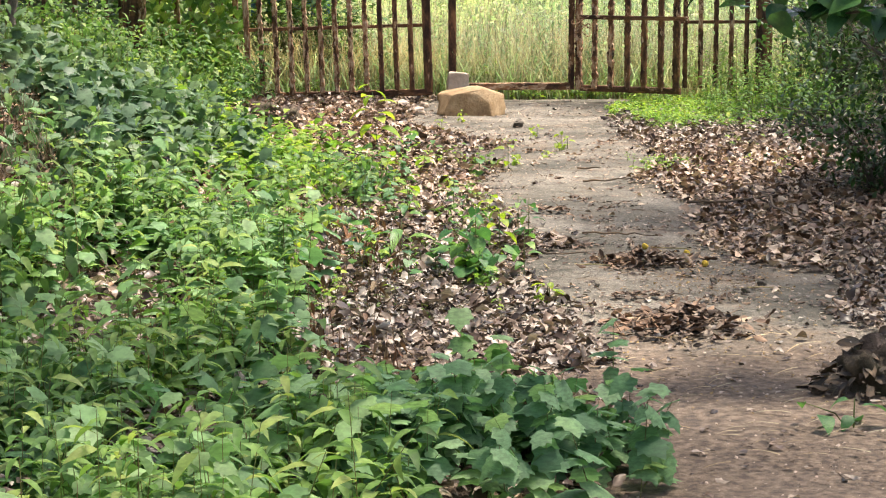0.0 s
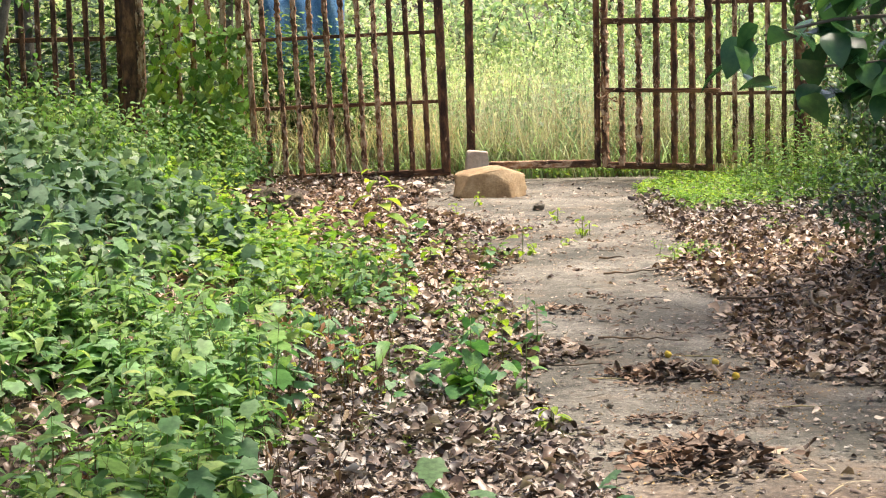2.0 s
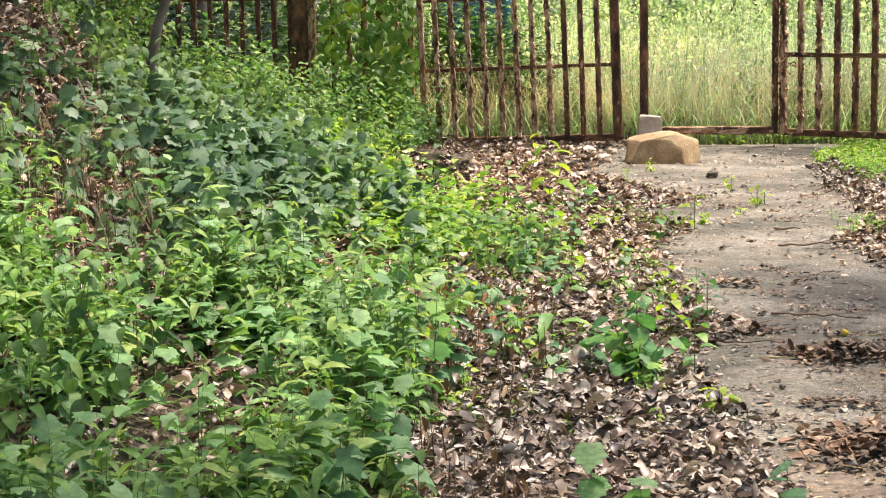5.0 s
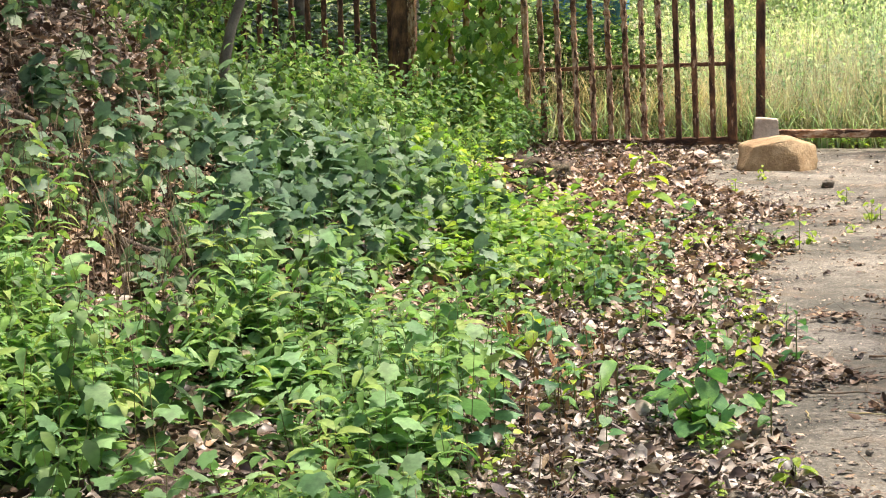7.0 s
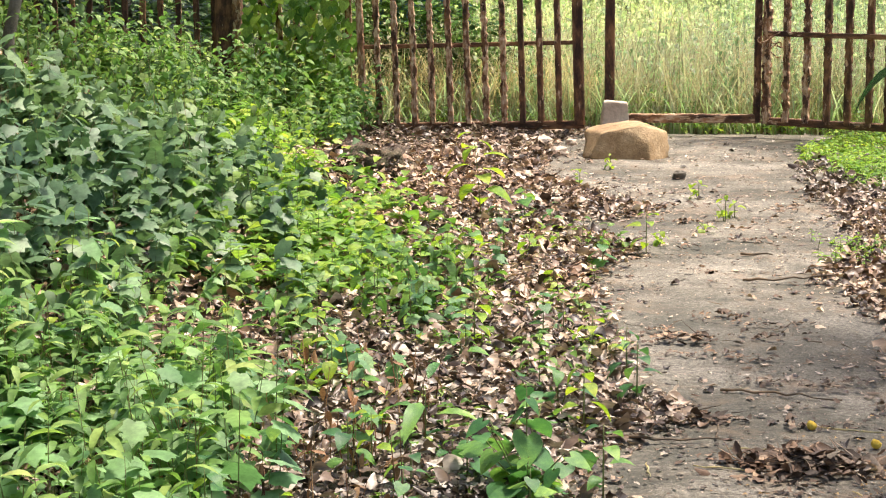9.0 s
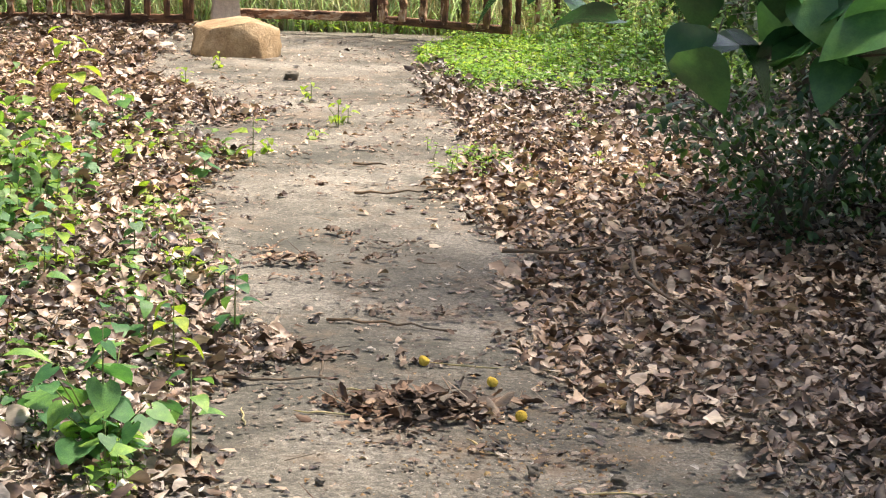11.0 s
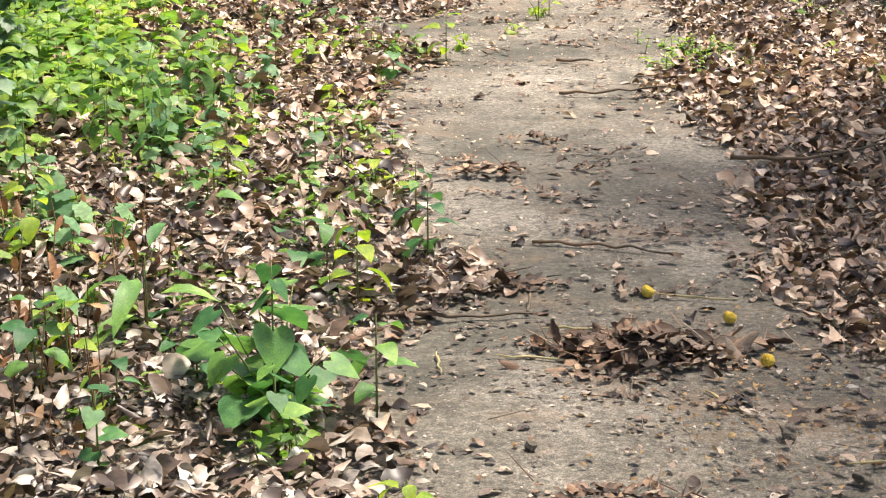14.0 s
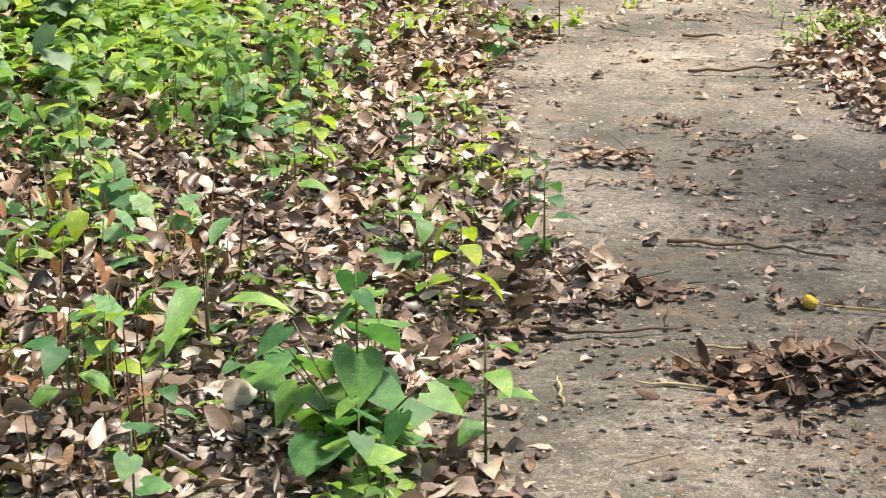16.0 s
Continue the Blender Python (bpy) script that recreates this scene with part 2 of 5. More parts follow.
def ground_z(x, y):
    d = lerp_table(y, BANK_FOOT) - x
    z = 0.0
    if d > 0:
        s = lerp_table(y, BANK_SLOPE)
        soft = d * d / (d + 0.35)
        z = s * min(soft, 4.0) + 0.08 * max(0.0, soft - 4.0) * (1 if soft < 12 else 0) + 0.05 * min(1, d) * noise.noise((x * 1.1, y * 1.1, 0))
        steep = min(1.0, max(0.0, (-2.6 - y) / 1.5))
        z += 0.6 * steep * min(max(0.0, soft - 1.65), 2.2)
    elif x > 2.6:
        z = 0.10 * min(x - 2.6, 2.5) * (1.0 if y < 0 else max(0.0, 1 - y / 3))
    return z


def new_mesh(name, verts, faces, material, smooth=True):
    me = bpy.data.meshes.new(name)
    me.from_pydata([tuple(v) for v in verts], [], [tuple(f) for f in faces])
    me.materials.append(material)
    if smooth:
        me.polygons.foreach_set("use_smooth", [True] * len(me.polygons))
    me.update()
    return me


def part(name, me, parent, label="", m=None):
    ob = new(name, me)
    ob.parent = parent
    if m is not None:
        ob.matrix_basis = m
    if label:
        ob["label"] = label
    return ob


def thing(name, label, category, m=None, group="", kind="", data=None):
    ob = tagged(new(name, data), label, category, group, kind)
    if m is not None:
        ob.matrix_basis = m
    return ob


def bm_mesh(name, bm, material, smooth=False):
    me = bpy.data.meshes.new(name)
    bm.to_mesh(me)
    bm.free()
    me.materials.append(material)
    if smooth:
        me.polygons.foreach_set("use_smooth", [True] * len(me.polygons))
    return me


# ---- ground and drive ----
def spread(lo, hi, step, far):
    mid = list(np.arange(lo, hi + 1e-6, step))
    out, s = [], step
    v = hi
    while v < far:
        s *= 1.5
        v += s
        out.append(v)
    low, s, v = [], step, lo
    while v > -far:
        s *= 1.5
        v -= s
        low.append(v)
    return low[::-1] + mid + out


gx, gy = spread(-6, 5, 0.14, 400), spread(-21, 6, 0.14, 400)
gv = [(x, y, ground_z(x, y) + (0.012 * noise.noise((x * 5, y * 5, 3)) - 0.03 if abs(x) < 8 and abs(y) < 22 else -0.03)) for y in gy for x in gx]
w = len(gx)
gf = [(j * w + i, j * w + i + 1, (j + 1) * w + i + 1, (j + 1) * w + i) for j in range(len(gy) - 1) for i in range(w - 1)]
thing("ground", "dark brown leaf-mould soil rising to a bank", "ground", kind="structure", data=new_mesh("ground", gv, gf, SOIL))

rows_y = np.arange(-21, 0.41, 0.08)
cols = 36
rv, rf = [], []
for j, y in enumerate(rows_y):
    x0 = -0.55 + 0.06 * noise.noise((0, y * 1.7, 0)) + (0.0 if y > -6 else -0.05)
    x1 = 2.45 + 0.08 * noise.noise((5, y * 1.7, 0))
    for i in range(cols + 1):
        x = x0 + (x1 - x0) * i / cols
        rise = 0.010 * noise.noise((x * 1.5, y * 1.5, 7)) + 0.004 * noise.noise((x * 9, y * 9, 1))
        edge = -0.05 if i in (0, cols) or j in (0, len(rows_y) - 1) else 0.0
        rv.append((x, y, 0.004 + rise + edge))
for j in range(len(rows_y) - 1):
    for i in range(cols):
        a = j * (cols + 1) + i
        rf.append((a, a + 1, a + cols + 2, a + cols + 1))
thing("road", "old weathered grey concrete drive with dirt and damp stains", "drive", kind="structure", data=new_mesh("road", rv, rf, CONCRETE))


# ---- leaf shapes ----
def ovate(width=0.5, fold=0.15, curl=0.25, base=0.35, rows=4):
    """A pointed leaf of unit length along y, folded at the midrib and curling down to its tip."""
    v, f = [(0, 0, 0)], []
    for k in range(1, rows):
        t = k / rows
        half = width * 0.5 * math.sin(math.pi * t ** (0.5 + base)) ** 0.8
        z = curl * (t - t * t * 1.6)
        v += [(-half, t, z + fold * half), (0, t, z - 0.2 * fold * half), (half, t, z + fold * half)]
    v.append((0, 1, -0.6 * curl))
    f += [(0, 2, 1), (0, 3, 2)]
    for k in range(rows - 2):
        a = 1 + 3 * k
        f += [(a, a + 1, a + 4, a + 3), (a + 1, a + 2, a + 5, a + 4)]
    a, e = 1 + 3 * (rows - 2), len(v) - 1
    f += [(a, a + 1, e), (a + 1, a + 2, e)]
    return np.array(v, float), f


def heart(width=0.95, fold=0.12, curl=0.3):
    """A broad heart-shaped leaf: two round shoulders behind the stalk, a drawn-out tip."""
    ring = [(0, 0.0), (0.22, -0.14), (0.45, -0.06), (0.52, 0.18), (0.42, 0.45), (0.2, 0.75)]
    v = [(0, 0.05, 0), (0, 0.4, 0.05 * curl), (0, 1.0, -0.35 * curl)]
    n = len(ring)
    for s in (1, -1):
        v += [(s * x * width, y, fold * abs(x) - curl * 0.35 * max(0, y) ** 2 - 0.1 * abs(x)) for x, y in ring[1:]]
    f = []
    for o, flip in ((3, False), (3 + n - 1, True)):
        loop = [(0, o, o + 1), (0, o + 1, o + 2), (0, o + 2, 1), (1, o + 2, o + 3), (1, o + 3, o + 4), (1, o + 4, 2)]
        f += [(a, c, b) if flip else (a, b, c) for a, b, c in loop]
    return np.array(v, float), f


def lobed(curl=0.3):
    """A five-lobed leaf."""
    v = [(0, 0.35, 0.03)]
    pts = [(0, 0.02), (0.26, -0.08), (0.42, 0.08), (0.40, 0.20), (0.55, 0.42), (0.36, 0.50), (0.36, 0.70), (0.20, 0.74), (0, 1.05), (-0.20, 0.74), (-0.36, 0.70), (-0.36, 0.50), (-0.55, 0.42), (-0.40, 0.20), (-0.42, 0.08), (-0.26, -0.08)]
    for x, y in pts:
        v.append((x, y, -curl * 0.5 * (x * x + 0.5 * (y - 0.35) ** 2)))
    m = len(pts)
    return np.array(v, float), [(0, 1 + (i + 1) % m, 1 + i) for i in range(m)][::1]


def dry(width=0.5, cup=0.3, twist=0.15, seed=0, rows=6):
    """A shrivelled dead leaf: uneven halves, wavy rim, curled lengthwise."""
    r = random.Random(seed)
    v, f = [(0, 0, 0)], []
    bow = r.uniform(-0.18, 0.18)
    curl = r.uniform(-0.25, 0.5)
    skew = r.uniform(0.72, 0.95)
    for k in range(1, rows):
        t = k / rows
        half = width * 0.56 * math.sin(math.pi * t ** skew) ** 0.72
        p, q = half * r.uniform(0.82, 1.12), half * r.uniform(0.82, 1.12)
        z, x = curl * (t - t * t) + r.uniform(-0.03, 0.03), bow * math.sin(math.pi * t)
        s = twist * (t - 0.4)
        v += [(x - p, t + r.uniform(-0.03, 0.03), z + cup * p * r.uniform(0.4, 1.6) - s * p * 3), (x, t, z), (x + q, t + r.uniform(-0.03, 0.03), z + cup * q * r.uniform(0.4, 1.6) + s * q * 3)]
    v.append((bow * 0.3, 1, -0.2 * curl))
    f += [(0, 2, 1), (0, 3, 2)]
    for k in range(rows - 2):
        o = 1 + 3 * k
        f += [(o, o + 1, o + 4, o + 3), (o + 1, o + 2, o + 5, o + 4)]
    o, e = 1 + 3 * (rows - 2), len(v) - 1
    f += [(o, o + 1, e), (o + 1, o + 2, e)]
    return np.array(v, float), f


def blade(width=0.05, bend=0.5, rows=5):
    v, f = [], []
    for k in range(rows + 1):
        t = k / rows
        half = width * 0.5 * (1 - t) ** 0.6
        y = bend * t * t
        z = t - 0.35 * bend * t * t
        v += [(-half, y, z), (half, y, z)] if k < rows else [(0, y, z)]
    for k in range(rows - 1):
        f.append((2 * k, 2 * k + 1, 2 * k + 3, 2 * k + 2))
    f.append((2 * rows - 2, 2 * rows - 1, 2 * rows))
    return np.array(v, float), f


def stalk():
    """A tapered three-sided stem of unit height."""
    v = [(math.cos(a) * r + o, math.sin(a) * r, z) for z, r, o in ((0, 1, 0), (0.5, 0.8, 0), (1, 0.35, 0)) for a in (0, 2.094, 4.189)]
    f = [(3 * k + i, 3 * k + (i + 1) % 3, 3 * k + 3 + (i + 1) % 3, 3 * k + 3 + i) for k in range(2) for i in range(3)]
    return np.array(v, float), f


class Bunch:
    """Gathers many small pieces into one mesh."""

    def __init__(self):
        self.verts, self.faces, self.count = [], [], 0

    def add(self, shape, places, turns, sizes):
        """turns: n x 3 of yaw, pitch and roll in radians; sizes: n x 3."""
        v, f = shape
        p, t, s = np.asarray(places, float), np.asarray(turns, float), np.asarray(sizes, float)
        if len(p) == 0:
            return
        cy, sy, cp, sp, cr, sr = np.cos(t[:, 0]), np.sin(t[:, 0]), np.cos(t[:, 1]), np.sin(t[:, 1]), np.cos(t[:, 2]), np.sin(t[:, 2])
        o, i = np.zeros_like(cy), np.ones_like(cy)
        rz = np.array([[cy, -sy, o], [sy, cy, o], [o, o, i]]).transpose(2, 0, 1)
        rx = np.array([[i, o, o], [o, cp, -sp], [o, sp, cp]]).transpose(2, 0, 1)
        ry = np.array([[cr, o, sr], [o, i, o], [-sr, o, cr]]).transpose(2, 0, 1)
        r = rz @ rx @ ry
        pts = np.einsum("nij,nkj->nki", r, v[None] * s[:, None, :]) + p[:, None, :]
        self.verts.append(pts.reshape(-1, 3))
        k = len(v)
        off = self.count + k * np.arange(len(p))
        for size in (3, 4):
            some = np.array([x for x in f if len(x) == size], int)
            if len(some):
                self.faces.append((size, (some[None] + off[:, None, None]).reshape(-1, size)))
        self.count += k * len(p)

    def mesh(self, name, material):
        me = bpy.data.meshes.new(name)
        co = np.concatenate(self.verts)
        loops = np.concatenate([f.ravel() for _, f in self.faces])
        totals = np.concatenate([np.full(len(f), s) for s, f in self.faces])
        starts = np.concatenate([[0], np.cumsum(totals)[:-1]])
        me.vertices.add(len(co))
        me.vertices.foreach_set("co", co.ravel())
        me.loops.add(len(loops))
        me.loops.foreach_set("vertex_index", loops)
        me.polygons.add(len(totals))
        me.polygons.foreach_set("loop_start", starts)
        me.polygons.foreach_set("loop_total", totals)
        me.polygons.foreach_set("use_smooth", [True] * len(totals))
        me.materials.append(material)
        me.update(calc_edges=True)
        me.validate()
        return me


rng = np.random.default_rng(7)


def uni(a, b, n=None):
    return rng.uniform(a, b, n)


def herbs(name, label, category, spots, heights, leaf, size, leaves, material, stem=STEM, pitch=(-0.5, 0.5), lean=0.25, low=0.25):
    """A stand of uncounted herbs: every spot a thin stem with leaves set spirally along it."""
    spots, heights = np.asarray(spots, float), np.asarray(heights, float)
    n = len(spots)
    heights = heights * np.array([0.95 + 0.75 * noise.noise((q[0] * 1.4, q[1] * 1.4, 17)) for q in spots])
    yaw, tilt = uni(0, 6.28, n), rng.normal(0, lean, n)
    st = Bunch()
    st.add(stalk(), spots, np.c_[yaw, tilt, np.zeros(n)], np.c_[np.full(n, 0.0022), np.full(n, 0.0022), heights])
    up = np.c_[np.sin(yaw) * np.sin(tilt), -np.cos(yaw) * np.sin(tilt), np.cos(tilt)]
    lv = Bunch()
    for k in range(leaves):
        frac = np.clip(low + (1.02 - low) * (k + uni(0, 1, n)) / leaves, 0, 1.02)
        at = spots + up * (heights * frac)[:, None]
        turn = k * 2.4 + uni(0, 1.2, n) + yaw
        s = size * uni(0.6, 1.25, n) * (1.1 - 0.35 * frac)
        lv.add(leaf, at, np.c_[turn, uni(pitch[0], pitch[1], n), rng.normal(0, 0.25, n)], np.c_[s, s, s])
    ob = thing(name, label, category, kind="stuff", data=lv.mesh(name, material))
    part("stems", st.mesh("stems", stem), ob)["kind"] = "stuff"
    return ob


# ---- gate and fence ----
def ragged_bar(length, wide, deep, seed, ragged=0.2, step=0.022):
    """An iron bar standing on the origin, its edges eaten by rust."""
    r = random.Random(seed)
    k = max(2, int(length / step))
    v, f = [], []
    for j in range(k + 1):
        z = length * j / k
        a, b = (wide * 0.5 * (1 + ragged * (r.choice((0.0, 0.1, -0.15, 0.9)) if r.random() < 0.75 else r.uniform(-1.1, -0.3))) for _ in range(2))
        d = deep * 0.5 * (1 + r.uniform(-ragged, ragged))
        c = 0.22
        v += [(-a, -d * (1 - c), z), (-a * (1 - c), -d, z), (b * (1 - c), -d, z), (b, -d * (1 - c), z), (b, d, z), (-a, d, z)]
    for j in range(k):
        for i in range(6):
            f.append((6 * j + i, 6 * j + (i + 1) % 6, 6 * j + 6 + (i + 1) % 6, 6 * j + 6 + i))
    f += [tuple(range(5, -1, -1)), tuple(6 * k + i for i in range(6))]
    return v, f


def upright(name, parent, x, z0, z1, wide, deep, material, seed, y=0.0, ragged=0.16):
    return part(name, new_mesh(name, *ragged_bar(z1 - z0, wide, deep, seed, ragged), material, False), parent, m=pose(x, y, z0))


def crossbar(name, parent, x0, x1, z, high, deep, material, seed, y=0.0):
    return part(name, new_mesh(name, *ragged_bar(x1 - x0, high, deep, seed, 0.08), material, False), parent, m=pose(x0, y, z, 0, 90, 0))


# left leaf: hung askew, thirteen uprights
gate = thing("iron_gate", "rusty barred iron gate leaf with peeling paint, hanging askew", "gate", pose(0.0, 0.0, 0.10, 0, -1.6, -4), group="gate leaves")
upright("stile", gate, -0.035, 0.0, 1.95, 0.075, 0.05, RUST_PLAIN, 1, ragged=0.04)
upright("stile", gate, -1.70, 0.0, 1.95, 0.05, 0.04, RUST_PALE, 2)
for i in range(11):
    upright("bar", gate, -0.185 - 0.1385 * i, 0.02, 1.93, 0.044, 0.03, RUST_DARK if i < 3 else RUST_PALE, 10 + i, y=-0.012, ragged=0.12 if i < 3 else 0.34)
crossbar("bottom_rail", gate, -1.72, 0.0, 0.0, 0.06, 0.04, RUST_DARK, 3, y=0.004)
for name, z in (("middle_rail", 0.61), ("upper_rail", 1.205), ("top_rail", 1.92)):
    crossbar(name, gate, -1.70, -0.03, z, 0.032, 0.02, RUST_DARK, int(z * 100), y=0.02)

# right leaf, swung towards the drive
gate = thing("iron_gate", "dark rusty barred iron gate leaf, swung part open", "gate", pose(1.335, 0.06, 0.13, 0, 0, -28), group="gate leaves")
upright("stile", gate, 0.0, -0.02, 1.95, 0.055, 0.045, RUST_PALE, 31, ragged=0.34)
for i, x in enumerate((0.165, 0.328, 0.490, 0.652, 0.815, 0.965)):
    upright("bar", gate, x, 0.0, 1.9, 0.05 if i < 5 else 0.062, 0.03, RUST_PALE if i < 2 else RUST_DARK, 32 + i, y=-0.012, ragged=0.36 if i < 2 else 0.22)
crossbar("bottom_rail", gate, 0.0, 1.0, 0.0, 0.055, 0.04, RUST_DARK, 38, y=0.006)
crossbar("middle_rail", gate, 0.03, 1.08, 0.645, 0.038, 0.03, RUST_DARK, 39, y=-0.035)
crossbar("upper_rail", gate, 0.0, 0.93, 1.23, 0.05, 0.03, RUST_DARK, 40, y=-0.035)

# opening between the leaves
frame_ob = thing("gate_frame", "rusty iron gate frame with a low threshold rail", "gate frame", pose(0, 0, 0))
upright("post", frame_ob, 0.18, -0.05, 2.1, 0.072, 0.06, RUST_PLAIN, 41, y=0.10, ragged=0.04)
upright("post", frame_ob, 1.272, 0.11, 2.1, 0.055, 0.06, RUST_DARK, 42, y=0.12, ragged=0.12)
crossbar("threshold_rail", frame_ob, 0.20, 1.26, 0.14, 0.065, 0.05, RUST_PALE, 43, y=0.11)

# thin fence past the right leaf
panel = thing("iron_fence", "rusty iron bar fence panel overgrown by weeds", "fence", pose(2.22, 0.12, 0.0), group="iron fences")
for i in range(5):
    upright("bar", panel, 0.09 + 0.14 * i, 0.12, 1.75, 0.042, 0.02, RUST_PALE if i % 2 else RUST_DARK, 50 + i)
crossbar("rail", panel, 0.0, 0.74, 0.72, 0.03, 0.02, RUST_DARK, 56, y=0.02)
crossbar("rail", panel, 0.0, 0.74, 1.5, 0.03, 0.02, RUST_DARK, 57, y=0.02)
post = thing("fence_post", "thick dark rusty iron fence post", "post", pose(3.03, 0.15, 0.0), group="fence posts")
upright("shaft", post, 0, -0.1, 2.0, 0.14, 0.12, RUST_DARK, 60, ragged=0.04)
panel = thing("iron_fence", "dark rusty iron bar fence panel behind shrubs", "fence", pose(3.1, 0.15, 0.1), group="iron fences")
for i in range(12):
    upright("bar", panel, 0.12 + 0.14 * i, 0.0, 1.75, 0.042, 0.02, RUST_DARK, 70 + i)
crossbar("rail", panel, 0.0, 1.8, 0.62, 0.03, 0.02, RUST_DARK, 82, y=0.02)
crossbar("rail", panel, 0.0, 1.8, 1.5, 0.03, 0.02, RUST_DARK, 83, y=0.02)

# left of the left leaf
panel = thing("iron_fence", "rusty iron bar fence panel covered with creeper", "fence", pose(-2.62, 0.22, 0.1), group="iron fences")
for i in range(6):
    upright("bar", panel, 0.12 + 0.135 * i, 0.0, 1.9, 0.05, 0.025, RUST_PALE, 90 + i)
crossbar("rail", panel, 0.0, 0.88, 1.22, 0.035, 0.02, RUST_DARK, 97, y=0.022)
post = thing("fence_post", "massive rust-brown iron gate post with flaking paint", "post", pose(-2.755, 0.2, 0.0), group="fence posts")
upright("shaft", post, 0, -0.1, 2.2, 0.185, 0.16, RUST_PLAIN, 98, ragged=0.03)
upright("hinge_plate", post, 0.085, 0.5, 1.9, 0.06, 0.03, RUST_PALE, 99, y=-0.085, ragged=0.25)
panel = thing("iron_fence", "dark iron bar fence panel in the shade of trees", "fence", pose(-5.0, 0.3, 0.45), group="iron fences")
for i in range(15):
    upright("bar", panel, 0.1 + 0.143 * i, 0.0, 1.6, 0.045, 0.02, RUST_DARK, 100 + i)
crossbar("rail", panel, 0.0, 2.2, 0.85, 0.04, 0.02, RUST_DARK, 117, y=0.02)
crossbar("rail", panel, 0.0, 2.2, 1.5, 0.04, 0.02, RUST_DARK, 118, y=0.02)


def tube(points, radii, sides=6):
    """A round limb along points."""
    v, f = [], []
    pts = [Vector(p) for p in points]
    for k, p in enumerate(pts):
        along = (pts[min(k + 1, len(pts) - 1)] - pts[max(k - 1, 0)]).normalized()
        a = along.orthogonal().normalized()
        b = along.cross(a)
        for i in range(sides):
            t = 2 * math.pi * i / sides
            v.append(p + (a * math.cos(t) + b * math.sin(t)) * radii[k])
    for k in range(len(pts) - 1):
        for i in range(sides):
            f.append((k * sides + i, k * sides + (i + 1) % sides, (k + 1) * sides + (i + 1) % sides, (k + 1) * sides + i))
    f += [tuple(range(sides - 1, -1, -1)), tuple((len(pts) - 1) * sides + i for i in range(sides))]
    return v, f


def wander(a, b, n, off, seed):
    """Points from a to b, straying sideways."""
    r = random.Random(seed)
    a, b = Vector(a), Vector(b)
    return [a.lerp(b, k / n) + Vector((r.uniform(-off, off), r.uniform(-off, off), r.uniform(-off, off))) * (0 < k < n) for k in range(n + 1)]


# wire twisted round the right leaf's stile
loop_pts = [(1.335 + 0.10 * math.cos(a) * (1 if a < 6 else 0.7) + 0.03, 0.0 - 0.05 * math.sin(a), 0.77 + 0.03 * math.sin(2 * a) - 0.012 * a) for a in np.linspace(0, 12.5, 40)]
thing("wire", "loose loop of pale rusty wire tied round the gate", "wire", data=new_mesh("wire", *tube(loop_pts, [0.006] * 40, 5), RUST_PALE))


# ---- stones ----
def boulder(name, size, seed, material, rough=0.12, cuts=()):
    """A rounded block; cuts: (normal, distance) of broken faces, in units of its half size."""
    bm = bmesh.new()
    bmesh.ops.create_icosphere(bm, subdivisions=4, radius=1.0)
    for v in bm.verts:
        c = v.co
        for i in range(3):
            c[i] = math.copysign(abs(c[i]) ** 0.62, c[i])
        k = 1 + rough * noise.noise(c * 1.3 + Vector((seed, 0, 0))) + 0.3 * rough * noise.noise(c * 5 + Vector((0, seed, 0)))
        c *= k
        for normal, far in cuts:
            u = Vector(normal).normalized()
            over = c.dot(u) - far
            if over > 0:
                c -= u * over * 0.97
        v.co = Vector((c.x * size[0], c.y * size[1], c.z * size[2]))
    return bm_mesh(name, bm, material, True)


thing("boulder", "ochre sandstone boulder with a flat sloping top, lying on the drive", "rock", pose(0.365, -1.22, 0.115, 0, 0, -6), data=boulder("boulder", (0.30, 0.22, 0.168), 3, SANDSTONE, 0.16, (((-0.34, -0.12, 1), 0.60), ((0.95, -0.35, 0.12), 0.80), ((0.05, -1, 0.16), 0.72), ((-1, -0.45, 0.35), 0.80), ((0.5, -0.85, 0.45), 0.82), ((0, 0, -1), 0.70), ((0.5, 0.1, 0.9), 0.78))))
thing("stone_block", "pale squarish stone block against the threshold", "rock", pose(0.235, -0.15, 0.135, 0, 6, 8), data=boulder("stone_block", (0.12, 0.08, 0.19), 8, PALESTONE, 0.08, (((0, 0, 1), 0.8), ((1, 0, 0.3), 0.8), ((-1, 0, 0), 0.85), ((0, -1, 0), 0.8))))
for i, (x, y, s) in enumerate(((-0.27, -0.62, 0.085), (-0.10, -1.15, 0.07), (-0.45, -0.25, 0.06), (-0.06, -0.5, 0.05))):
    thing("stone", "small pale broken stone among leaves", "rock", pose(x, y, s * 0.35, 0, 0, 40 * i), "loose stones", data=boulder("stone", (s, s * 0.7, s * 0.55), 11 + i, PALESTONE, 0.3))


# ---- fruits ----
def fruit_mesh(seed):
    bm = bmesh.new()
    bmesh.ops.create_uvsphere(bm, u_segments=16, v_segments=10, radius=0.0165)
    for v in bm.verts:
        v.co *= 1 + 0.05 * noise.noise(v.co * 60 + Vector((seed, 0, 0)))
        if v.co.z > 0.013:
            v.co.z -= 0.004
    return bm_mesh("fruit", bm, FRUIT, True)


